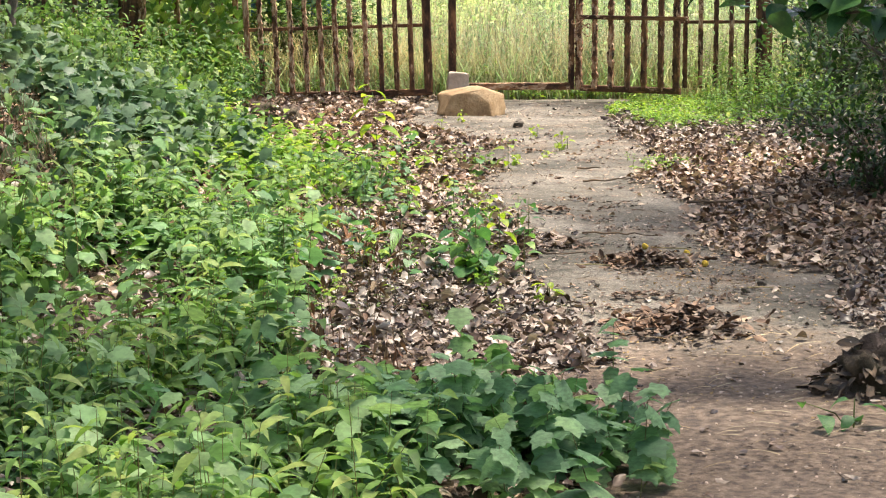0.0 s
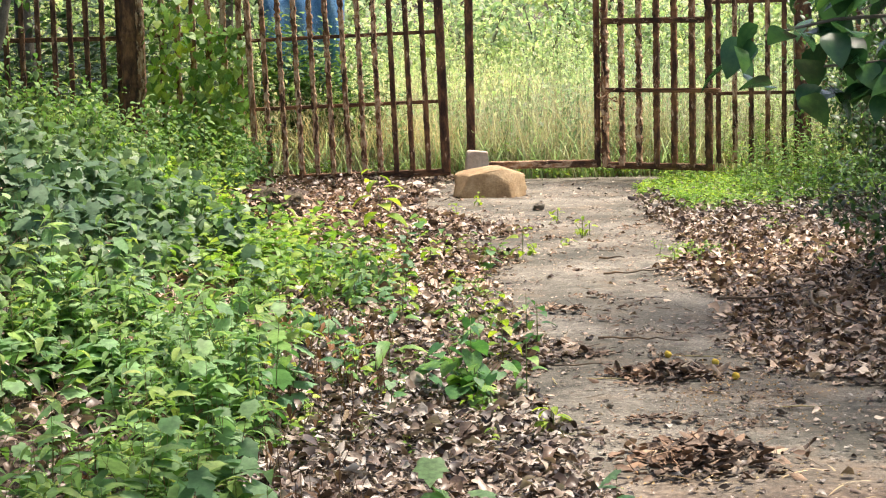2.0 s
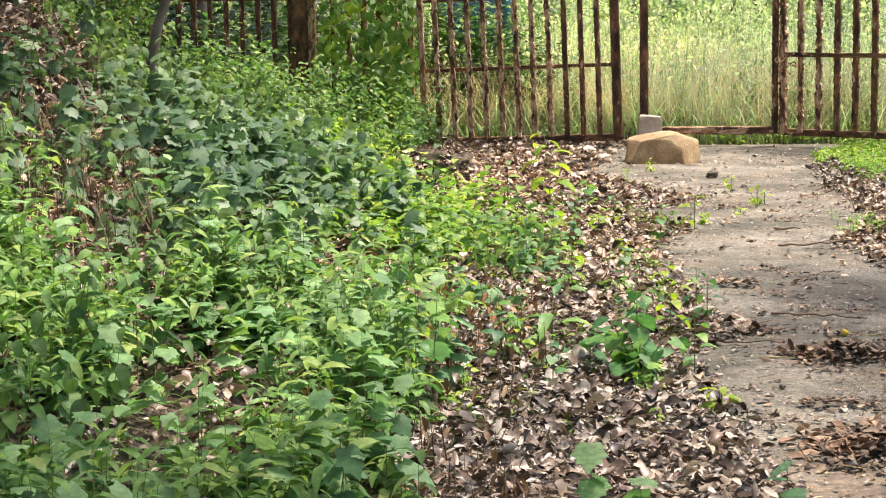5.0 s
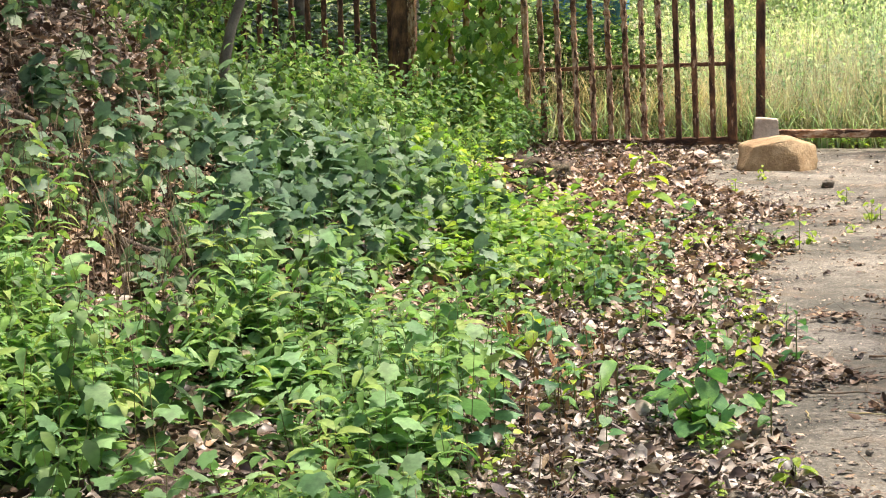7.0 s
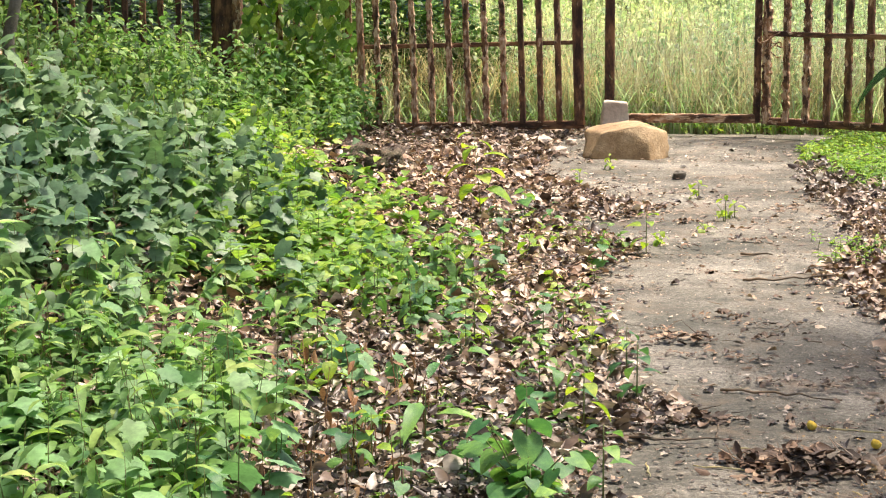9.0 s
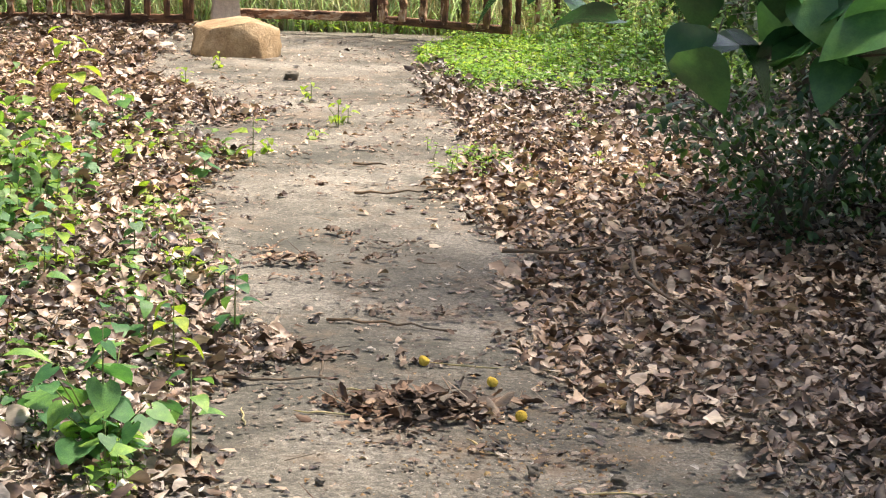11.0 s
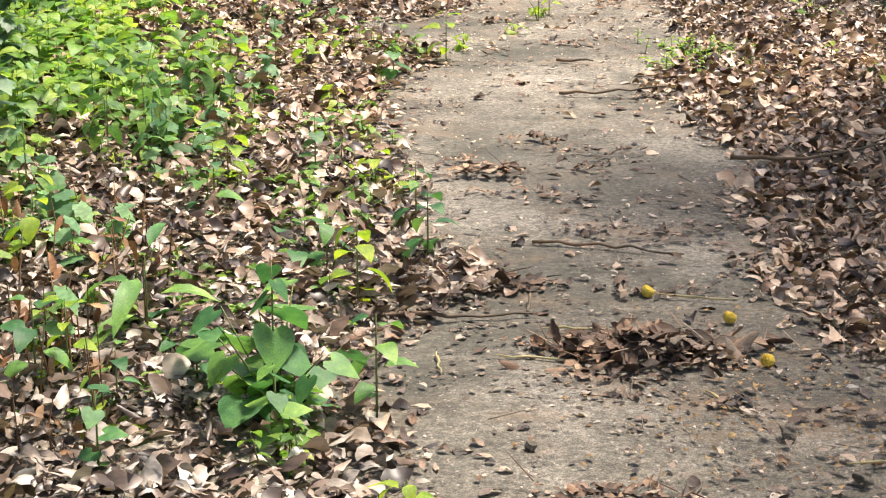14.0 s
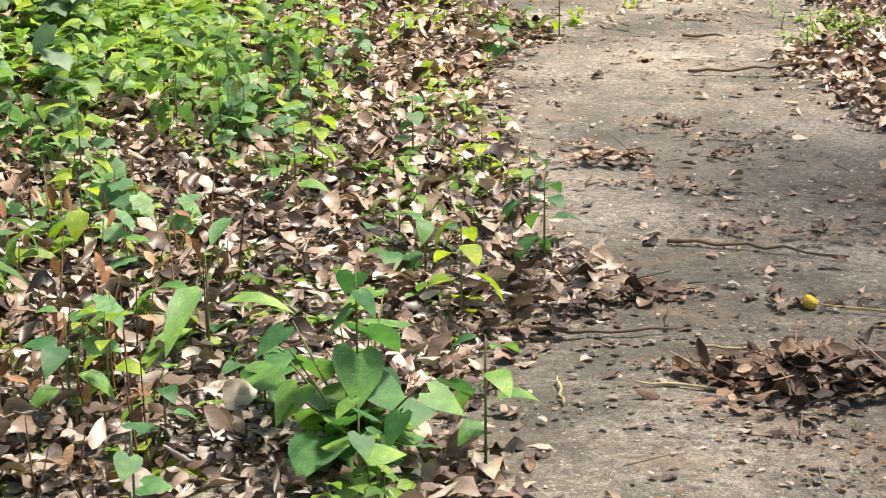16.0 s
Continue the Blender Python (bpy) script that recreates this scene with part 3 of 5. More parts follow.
for i, (x, y) in enumerate(((1.285, -8.33), (1.468, -8.53), (1.52, -8.84))):
    fr = thing("fruit", "small round yellow fallen fruit on the drive", "fruit", pose(x, y, 0.021, 20 * i, 30, 70 * i), "fallen fruits", data=fruit_mesh(i))
    part("stalk", new_mesh("stalk", *tube([(0, 0, 0.011), (0.002, 0, 0.018), (0.004, 0, 0.022)], [0.0015, 0.001, 0.001], 5), TWIG), fr)


# ---- things dropped on the drive ----
def stick(points, r, label, seed):
    pts = []
    rr = random.Random(seed)
    for a, b in zip(points[:-1], points[1:]):
        pts += wander(a, b, 5, 0.006, rr.random())[:-1]
    pts.append(Vector(points[-1]))
    radii = [r * (1 - 0.6 * k / len(pts)) * rr.uniform(0.85, 1.15) for k in range(len(pts))]
    return thing("stick", label, "stick", group="fallen sticks", data=new_mesh("stick", *tube(pts, radii, 6), TWIG))


stick([(0.62, -8.56, 0.03), (0.80, -8.56, 0.022), (1.0, -8.52, 0.02)], 0.007, "thin dry twig lying across leaves", 1)
stick([(0.99, -8.51, 0.02), (0.995, -8.39, 0.03)], 0.005, "thin dry twig lying across leaves", 2)
stick([(1.10, -5.83, 0.02), (1.27, -5.85, 0.03), (1.50, -5.83, 0.05)], 0.007, "dark broken twig at the edge of the drive", 3)
stick([(2.06, -7.12, 0.10), (2.02, -7.57, 0.10), (2.13, -7.95, 0.09), (2.25, -8.04, 0.07)], 0.008, "slim pale stick on dead leaves", 4)
stick([(1.10, -5.11, 0.015), (1.25, -5.15, 0.018)], 0.007, "short pale twig on concrete", 5)
stick([(1.0, -7.87, 0.015), (1.18, -7.89, 0.018), (1.40, -7.99, 0.02)], 0.006, "thin dark twig on concrete", 6)
stick([(1.62, -6.99, 0.05), (1.85, -7.04, 0.06), (2.15, -6.84, 0.07)], 0.009, "dark fallen branch in leaf litter", 7)
stick([(0.85, -7.02, 0.02), (0.98, -7.03, 0.02)], 0.008, "dark broken twig at the edge of the drive", 8)
stick([(-0.25, -8.59, 0.05), (-0.12, -8.39, 0.09), (-0.1, -8.71, 0.04)], 0.010, "bent pale root in leaf litter", 9)
stick([(-0.5, -8.24, 0.08), (-0.1, -8.54, 0.06), (0.05, -8.69, 0.05)], 0.006, "thin dry twig lying across leaves", 10)
CATKIN = leaf_material("catkin_fluff", [(0.0, (0.46, 0.37, 0.20)), (1.0, (0.60, 0.50, 0.29))], 0.9, 0.0, by="object")
for i, (x, y, l, a) in enumerate(((0.92, -8.82, 0.20, -8), (1.02, -8.62, 0.16, 5), (1.30, -8.33, 0.22, -12), (0.80, -8.95, 0.16, 95), (1.36, -9.02, 0.14, -60), (1.60, -9.42, 0.22, 3))):
    pts = [(x + l * k / 6 * math.cos(radians(a)) + uni(-.006, .006), y + l * k / 6 * math.sin(radians(a)) + uni(-.01, .01), 0.016) for k in range(7)]
    thing("catkin", "pale yellow fallen catkin on concrete", "catkin", group="fallen catkins", data=new_mesh("catkin", *tube(pts, [0.0015, 0.0028, 0.0034, 0.0028, 0.0032, 0.0022, 0.001], 6), CATKIN))
for x, y, s in ((1.51, -9.27, 0.022), (1.71, -9.33, 0.02), (1.62, -9.5, 0.02), (0.75, -2.34, 0.045), (0.995, -9.36, 0.014)):
    thing("bark_chip", "dark lump of rotten bark", "bark", pose(x, y, 0.012 + s * 0.4, 0, 0, x * 300), "bark chips", data=boulder("bark_chip", (s, s * 0.6, s * 0.6), x, BARK, 0.4))


# ---- leaf litter ----
def edge_noise(x, y):
    return 0.14 * noise.noise((x * 2.2, y * 2.2, 11)) + 0.07 * noise.noise((x * 6, y * 6, 4))


def litter_share(x, y):
    """How thickly dead leaves lie, 0 to 1."""
    e = edge_noise(x, y)
    d = max(lerp_table(y, LEFT_EDGE) - x + e, x - lerp_table(y, RIGHT_EDGE) + e)
    base = min(1.0, max(0.0, d / 0.16))
    if y > -2.5 and x > 1.62 + 0.18 * abs(y + 1.2):
        base *= 0.15
    heap = math.exp(-(((x - 1.27) / 0.20) ** 2 + ((y + 8.80) / 0.13) ** 2)) + math.exp(-(((x - 1.27) / 0.24) ** 2 + ((y + 10.26) / 0.25) ** 2))
    strew = 0.025 + (0.012 if y < -9.3 else 0.0) + 0.16 * max(0.0, noise.noise((x * 1.2, y * 1.2, 21)) - 0.1)
    if y > -3.6 and 0.2 < x < 1.4:
        strew += 0.22 * math.exp(-((y + 3.0 + 0.5 * (x - 0.7)) / 0.28) ** 2) * (x < 1.15)
    return min(1.0, max(base, heap * 0.4, strew))


def heap_z(x, y):
    e = edge_noise(x, y)
    d = max(lerp_table(y, LEFT_EDGE) - x + e, x - lerp_table(y, RIGHT_EDGE) + e)
    z = 0.05 * min(1, max(0, d / 0.8)) + 0.04 * max(0, noise.noise((x * 3, y * 3, 2))) * min(1, max(0, d / 0.3))
    z += 0.05 * math.exp(-(((x - 1.27) / 0.18) ** 2 + ((y + 8.80) / 0.11) ** 2)) + 0.07 * math.exp(-(((x - 1.27) / 0.20) ** 2 + ((y + 10.26) / 0.2) ** 2))
    z += 0.16 * math.exp(-(((x + 1.25) / 0.35) ** 2 + ((y + 2.2) / 0.4) ** 2))
    z += 0.20 * math.exp(-(((x - 1.78) / 0.16) ** 2 + ((y + 11.3) / 0.16) ** 2))
    return z


dead = [dry(w_, c_, t_, 5 + k) for k, (w_, c_, t_) in enumerate(((0.5, 0.5, 0.15), (0.62, 0.25, -0.3), (0.38, 1.0, 0.4), (0.66, 0.35, 0.2), (0.45, -0.6, -0.2), (0.74, 0.5, 0.25), (0.30, 0.5, -0.4), (0.55, -0.45, 0.35), (0.58, 0.8, -0.5), (0.48, 0.15, 0.5)))]
spots = []
while len(spots) < 100000:
    x, y = uni(-3.4, 3.9), uni(-13.2, 0.5)
    if (x < -0.9 and rng.random() < 0.6 or x > 3.2 and rng.random() < 0.7 or y < -11 and rng.random() < 0.5):
        continue
    if rng.random() < litter_share(x, y):
        spots.append((x, y, ground_z(x, y) + 0.010 + heap_z(x, y) * rng.random() ** 0.5 + uni(0, 0.020) * (litter_share(x, y) > 0.5)))
spots = np.array(spots)
near = np.hypot(spots[:, 0] - 1.1, spots[:, 1] + 9.0)
order = np.argsort(near)
single, rest = spots[order[:300]], spots[order[300:]]


def leaf_turn(n, tilt=1.0):
    tilt = np.asarray(tilt)
    return np.c_[uni(0, 6.28, n), rng.normal(0, 0.30, n) * tilt, rng.normal(0, 0.38, n) * tilt + np.where(rng.random(n) < 0.35, math.pi, 0)]


def bedding(pts):
    """Leaves lie flat on bare concrete and at all angles in deep litter."""
    return np.array([0.22 if litter_share(q[0], q[1]) < 0.5 else 1.15 for q in pts])


mass = Bunch()
pick = rng.integers(0, len(dead), len(rest))
for k, shape in enumerate(dead):
    some = rest[pick == k]
    bed = bedding(some)
    s = (0.018 + 0.060 * uni(0, 1, len(some)) ** 1.7) * np.where(bed < 0.5, 0.72, 1.0)
    mass.add(shape, some, leaf_turn(len(some), bed), np.c_[s * uni(0.5, 1.15, len(some)), s, s * uni(0.5, 1.2, len(some))])
litter = thing("leaf_litter", "brown and beige curled dead leaves covering the ground", "leaf litter", kind="stuff", data=mass.mesh("leaf_litter", LITTER))
leaf_meshes = [new_mesh("fallen_leaf", v, f, LITTER_ONE) for v, f in dead]
turns = leaf_turn(len(single), bedding(single))
for i, (p, t) in enumerate(zip(single, turns)):
    s = (0.018 + 0.05 * uni(0, 1) ** 1.6) * (0.75 if litter_share(p[0], p[1]) < 0.5 else 1.0)
    m = Matrix.Translation(p) @ Euler((t[1], t[2], t[0])).to_matrix().to_4x4() @ Matrix.Scale(s, 4)
    part("fallen_leaf", leaf_meshes[i % len(dead)], litter, m=m)

bits = Bunch()
n = 42000
bx, by = uni(-0.5, 2.5, n), uni(-12.5, 0.0, n)
keep = np.array([noise.noise((a * 1.6, b * 2.6, 33)) + 0.6 * noise.noise((a * 6, b * 9, 35)) > -0.02 + 0.35 * rng.random() for a, b in zip(bx, by)])
bx, by = bx[keep], by[keep]
s = 0.004 + 0.022 * uni(0, 1, len(bx)) ** 2.5
bits.add(dry(0.6, 0.2), np.c_[bx, by, np.full(len(bx), 0.014)], leaf_turn(len(bx), 0.3), np.c_[s, s, s * 0.6])
n = 300
tx, ty = uni(-1.4, 3.4, n), uni(-13, 0, n)
l = uni(0.02, 0.12, n)
bits.add(stalk(), np.c_[tx, ty, [ground_z(a, b) + 0.02 + heap_z(a, b) for a, b in zip(tx, ty)]], np.c_[uni(0, 6.28, n), rng.normal(1.5, 0.1, n), np.zeros(n)], np.c_[uni(0.001, 0.0025, n), uni(0.001, 0.0025, n), l])
thing("leaf_crumbs", "dark crumbs of leaf and twig strewn over concrete", "debris", kind="stuff", data=bits.mesh("leaf_crumbs", TWIG))

pb = Bunch()
n = 5200
px_, py_ = uni(-0.4, 2.4, n), uni(-13, -0.5, n)
s = 0.0018 + 0.006 * uni(0, 1, n) ** 3
grain = (np.array([(1, 0, 0), (0, 1, 0), (-1, 0, 0), (0, -1, 0), (0.2, 0.1, 0.7)], float), [(0, 1, 4), (1, 2, 4), (2, 3, 4), (3, 0, 4)])
pb.add(grain, np.c_[px_, py_, np.full(n, 0.008)], np.c_[uni(0, 6.28, n), rng.normal(0, 0.3, n), rng.normal(0, 0.3, n)], np.c_[s, s * uni(0.6, 1, n), s])
thing("grit", "pale grit and gravel crumbs on the concrete", "grit", kind="stuff", data=pb.mesh("grit", PALESTONE))

pale = Bunch()
n = 5200
qx, qy = uni(-0.4, 2.5, n), uni(-12, -0.3, n)
keep = np.array([noise.noise((u * 1.6, v * 2.6, 33)) > -0.05 for u, v in zip(qx, qy)])
qx, qy = np.r_[qx[keep], uni(0.9, 2.0, 420)], np.r_[qy[keep], uni(-10.3, -8.7, 420)]
s = 0.006 + 0.03 * uni(0, 1, len(qx)) ** 2.5
pale.add(dead[0], np.c_[qx, qy, np.full(len(qx), 0.015)], leaf_turn(len(qx), 0.3), np.c_[s, s, s * 0.7])
thing("leaf_scraps", "torn scraps of brown and tan leaves on the concrete", "debris", kind="stuff", data=pale.mesh("leaf_scraps", LITTER))

HEAP = leaf_material("rotting_leaf", [(0.0, (0.05, 0.031, 0.022)), (0.5, (0.16, 0.097, 0.068)), (0.85, (0.30, 0.20, 0.145)), (1.0, (0.50, 0.38, 0.29))], 0.7, 0.0)
# heaps of dark rotting leaves and twigs swept together on the drive
for k, (x, y, sx, sy, hz, m_) in enumerate(((1.25, -8.80, 0.19, 0.10, 0.06, 280), (1.27, -10.26, 0.21, 0.19, 0.085, 420), (0.93, -8.27, 0.14, 0.035, 0.03, 80), (1.15, -9.6, 0.14, 0.05, 0.025, 60), (0.86, -7.1, 0.13, 0.03, 0.03, 60))):
    hp = Bunch()
    gx_, gy_ = rng.normal(x, sx * 0.6, m_), rng.normal(y, sy * 0.6, m_)
    gz_ = 0.014 + hz * np.exp(-((gx_ - x) / sx) ** 2 - ((gy_ - y) / sy) ** 2) * uni(0.2, 1, m_)
    s = uni(0.022, 0.075, m_) * (1.0 if hz > 0.04 else 0.7)
    tilt = 1.0 if hz > 0.04 else 0.45
    half = m_ // 2
    hp.add(dead[2], np.c_[gx_, gy_, gz_][:half], leaf_turn(half, tilt), np.c_[s, s, s][:half])
    hp.add(dead[4], np.c_[gx_, gy_, gz_][half:], leaf_turn(m_ - half, tilt), np.c_[s, s, s][half:])
    q = m_ // 6
    hp.add(stalk(), np.c_[gx_, gy_, gz_ + 0.01][:q], np.c_[uni(0, 6.28, q), rng.normal(1.45, 0.2, q), np.zeros(q)], np.c_[np.full(q, 0.002), np.full(q, 0.002), uni(0.04, 0.11, q)])
    thing("leaf_heap", "dark heap of rotting leaves and twigs on concrete", "leaf heap", group="leaf heaps", kind="stuff", data=hp.mesh("leaf_heap", HEAP))
dr = Bunch()
r = random.Random(19)
drifts = [(1.10, -7.37, 0.14), (0.80, -7.03, 0.18), (1.03, -6.60, 0.12), (1.36, -7.75, 0.14), (1.42, -8.30, 0.12), (1.46, -9.70, 0.16), (1.15, -9.05, 0.10), (1.64, -9.18, 0.13), (1.05, -9.85, 0.14), (0.72, -3.55, 0.16), (0.55, -3.95, 0.16), (1.36, -5.86, 0.13), (1.9, -9.75, 0.14)]
drifts += [(r.uniform(0.75, 1.6), r.uniform(-9.9, -2.0), r.uniform(0.05, 0.14)) for _ in range(26)]
for x, y, half in drifts:
    q = int(300 * half)
    u = rng.normal(0, half * 0.6, q)
    px_, py_ = x + u, y + 0.15 * u * r.uniform(-1, 1) + rng.normal(0, 0.018, q) + 0.02 * np.sin(u * 25 + x * 9)
    s = 0.008 + 0.04 * uni(0, 1, q) ** 2
    dr.add(dead[r.choice((0, 2, 6, 8))], np.c_[px_, py_, 0.014 + uni(0, 0.012, q)], leaf_turn(q, 0.5), np.c_[s, s, s * 0.8])
thing("debris_drifts", "thin dark drifts of crumbled leaves across the concrete", "debris", kind="stuff", data=dr.mesh("debris_drifts", HEAP))
ch = Bunch()
n = 110
cx_, cy_ = uni(0.9, 2.0, n), uni(-12.2, -10.4, n)
ch.add(blade(0.012, 0.2), np.c_[cx_, cy_, np.full(n, 0.02)], np.c_[rng.normal(1.6, 0.5, n), rng.normal(-1.5, 0.1, n), np.zeros(n)], np.c_[np.full(n, 0.7), uni(.05, .13, n), uni(.05, .13, n)])
thing("straw", "flattened yellowish straw strewn on the drive", "straw", kind="stuff", data=ch.mesh("straw", STRAW))

fl = Bunch()
n = 1300
fx, fy = np.r_[rng.normal(1.52, 0.22, n // 2), rng.normal(1.45, 0.35, n - n // 2)], np.r_[rng.normal(-9.15, 0.35, n // 2), rng.normal(-10.6, 0.6, n - n // 2)]
s = 0.004 + 0.016 * uni(0, 1, n) ** 2.2
fl.add(dead[3], np.c_[fx, fy, np.full(n, 0.016)], leaf_turn(n, 0.4), np.c_[s, s, s])
FLOWER = leaf_material("faded_petal", [(0.0, (0.16, 0.09, 0.05)), (0.5, (0.30, 0.185, 0.095)), (1.0, (0.46, 0.32, 0.16))], 0.7, 0.2)
thing("flower_crumbs", "orange and ochre crumbs of fallen flowers on concrete", "debris", kind="stuff", data=fl.mesh("flower_crumbs", FLOWER))

# withered clump at the edge of the drive
WITHERED = leaf_material("withered_leaf", [(0.0, (0.05, 0.036, 0.026)), (0.6, (0.14, 0.10, 0.072)), (1.0, (0.32, 0.24, 0.17))], 0.8, 0.0, by="object")
withered = [new_mesh("withered_leaf", *dead[k], WITHERED) for k in (0, 2, 4, 6)]
clump = thing("dry_clump", "dark withered root clump with shrivelled leaves", "dead plant", pose(1.80, -11.25, 0.0))
part("root_ball", boulder("root_ball", (0.08, 0.08, 0.10), 31, SOIL, 0.6), clump, m=pose(0, 0, 0.06))
r = random.Random(12)
for i in range(90):
    g, d = r.uniform(0, 6.28), 0.17 * r.random() ** 0.6
    m = pose(d * math.cos(g), d * math.sin(g), max(0.03, 0.19 - 1.1 * d), 57 * r.uniform(-1.1, 0.3), 57 * r.uniform(-0.6, 0.6), 57 * (g - 1.57 + r.uniform(-0.6, 0.6))) @ Matrix.Scale(r.uniform(0.05, 0.10), 4)
    part("withered_leaf", withered[r.choice((0, 1, 2, 3))], clump, m=m)
# earth pile at the bank's foot
thing("earth_mound", "dark heap of earth and stones at the bank foot", "earth mound", pose(-1.25, -2.15, 0.05, 0, 0, 20), data=boulder("earth_mound", (0.27, 0.22, 0.13), 21, SOIL, 0.5))


# ---- undergrowth ----
def scatter(n, box, share):
    out = []
    tries = 0
    while len(out) < n and tries < n * 40:
        tries += 1
        x, y = uni(box[0], box[1]), uni(box[2], box[3])
        if rng.random() < share(x, y):
            out.append((x, y, ground_z(x, y) - 0.005))
    return np.array(out)


def dense(x, y):
    """Share of green cover on the bank side."""
    d = lerp_table(y, GREEN_EDGE) - x + 0.22 * noise.noise((x * 1.5, y * 1.5, 41))
    return min(1.0, max(0.0, d / 0.30))


def bare_bank(x, y):
    """Bare, leaf-strewn soil high on the bank."""
    return min(1.0, math.exp(-(((x + 2.65) / 0.85) ** 2 + ((y + 6.7) / 1.8) ** 2)) + math.exp(-(((x + 1.75) / 0.40) ** 2 + ((y + 8.5) / 0.55) ** 2)) + 0.8 * math.exp(-(((x + 1.75) / 0.3) ** 2 + ((y + 5.2) / 0.5) ** 2)) + 0.9 * math.exp(-(((x + 2.2) / 0.42) ** 2 + ((y + 7.7) / 0.9) ** 2)) + 0.9 * math.exp(-(((x + 1.62) / 0.28) ** 2 + ((y + 9.05) / 0.35) ** 2)))


def front_share(x, y):
    return dense(x, y) * (1 - 0.95 * bare_bank(x, y)) * (1.0 if noise.noise((x * 1.7, y * 1.7, 91)) > -0.12 else 0.10) * (1.0 if y < -9.0 else max(0.0, 1 - (y + 9.0) / 1.5))


lance = ovate(0.30, 0.2, 0.4, 0.25)
oval = ovate(0.55, 0.15, 0.35, 0.2)
p = scatter(1250, (-3.0, 0.7, -13.6, -7.8), front_share)
herbs("weed_undergrowth", "fresh green upright weeds with narrow pointed leaves", "undergrowth", p, uni(0.14, 0.40, len(p)), lance, 0.115, 10, GREEN, pitch=(-0.5, 0.45))
p = scatter(820, (-3.0, 0.6, -13.5, -7.6), front_share)
herbs("lobed_undergrowth", "soft green lobed-leaf herbs on the bank foot", "undergrowth", p, uni(0.10, 0.36, len(p)), lobed(0.6), 0.105, 6, NETTLE, pitch=(-1.0, 0.2))
sb = Bunch()
n = 620
sx_, sy_ = uni(-1.3, 0.45, n), uni(-11.2, -7.9, n)
keep = np.array([abs(lerp_table(v, GREEN_EDGE) - 0.15 - u) < 0.45 for u, v in zip(sx_, sy_)])
sx_, sy_ = sx_[keep], sy_[keep]
n = len(sx_)
h = uni(0.05, 0.24, n)
sb.add(stalk(), np.c_[sx_, sy_, [ground_z(u, v) for u, v in zip(sx_, sy_)]], np.c_[uni(0, 6.28, n), rng.normal(0, 0.35, n), np.zeros(n)], np.c_[np.full(n, 0.003), np.full(n, 0.003), h])
sb.add(dead[6], np.c_[sx_, sy_, np.array([ground_z(u, v) for u, v in zip(sx_, sy_)]) + h * 0.7], np.c_[uni(0, 6.28, n), rng.normal(-0.9, 0.4, n), np.zeros(n)], np.c_[np.full(n, 0.06), np.full(n, 0.06), np.full(n, 0.06)])
thing("dry_stems", "reddish brown bare stems with withered leaves", "dry stems", kind="stuff", data=sb.mesh("dry_stems", leaf_material("brown_stem", [(0.0, (0.14, 0.06, 0.03)), (0.5, (0.30, 0.16, 0.09)), (1.0, (0.48, 0.34, 0.20))], 0.7, 0.1)))
# broad clump close to the drive
p = scatter(135, (-0.35, 1.0, -12.9, -11.4), lambda x, y: math.exp(-(((x - 0.45) / 0.48) ** 2 + ((y + 12.15) / 0.5) ** 2)))
herbs("nettle_patch", "bluish green nettle-like plants with toothed leaves", "undergrowth", p, uni(0.14, 0.36, len(p)), lobed(0.7), 0.10, 8, NETTLE, pitch=(-1.1, 0.1))


def mid_share(x, y):
    blue = math.exp(-(((x + 1.92) / 0.58) ** 2 + ((y + 6.2) / 1.8) ** 2))
    inside = min(1.0, max(0.05, (lerp_table(y, GREEN_EDGE) - x - 0.15) / 0.5))
    return dense(x, y) * blue * inside * (1 - 0.9 * bare_bank(x, y))


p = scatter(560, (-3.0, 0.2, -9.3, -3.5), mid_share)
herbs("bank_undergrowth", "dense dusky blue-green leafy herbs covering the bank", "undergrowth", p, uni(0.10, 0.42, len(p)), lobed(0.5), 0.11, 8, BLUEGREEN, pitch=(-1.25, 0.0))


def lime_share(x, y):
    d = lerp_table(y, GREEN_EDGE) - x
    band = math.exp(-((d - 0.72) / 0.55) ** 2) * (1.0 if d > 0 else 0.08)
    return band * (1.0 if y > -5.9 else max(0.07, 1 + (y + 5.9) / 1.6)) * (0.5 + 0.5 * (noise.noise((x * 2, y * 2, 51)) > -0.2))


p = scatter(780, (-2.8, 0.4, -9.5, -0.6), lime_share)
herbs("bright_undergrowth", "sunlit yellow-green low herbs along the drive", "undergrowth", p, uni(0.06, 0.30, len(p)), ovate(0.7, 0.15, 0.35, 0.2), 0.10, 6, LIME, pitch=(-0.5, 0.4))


p = scatter(80, (-1.2, -0.1, -9.0, -5.6), lambda x, y: 1.0 if noise.noise((x * 1.9, y * 1.9, 87)) > -0.1 else 0.1)
herbs("verge_weeds", "upright green weeds with drooping oval leaves in dead leaves", "undergrowth", p, uni(0.10, 0.32, len(p)), ovate(0.5, 0.15, 0.4, 0.2), 0.085, 7, GREEN, pitch=(-1.0, 0.2))
p = scatter(70, (-1.2, 0.0, -9.2, -5.6), lambda x, y: 1.0 if noise.noise((x * 1.9, y * 1.9, 88)) > 0.0 else 0.1)
herbs("verge_weeds", "soft lobed-leaf weeds standing in dead leaves", "undergrowth", p, uni(0.10, 0.28, len(p)), lobed(0.5), 0.08, 6, NETTLE, pitch=(-1.1, 0.1))


def back_share(x, y):
    return dense(x, y) * (1 - 0.92 * bare_bank(x, y)) * (0.35 if y < -7 else 1.0) * min(1.0, max(0.06, (lerp_table(y, GREEN_EDGE) - x - 0.7) / 0.6))


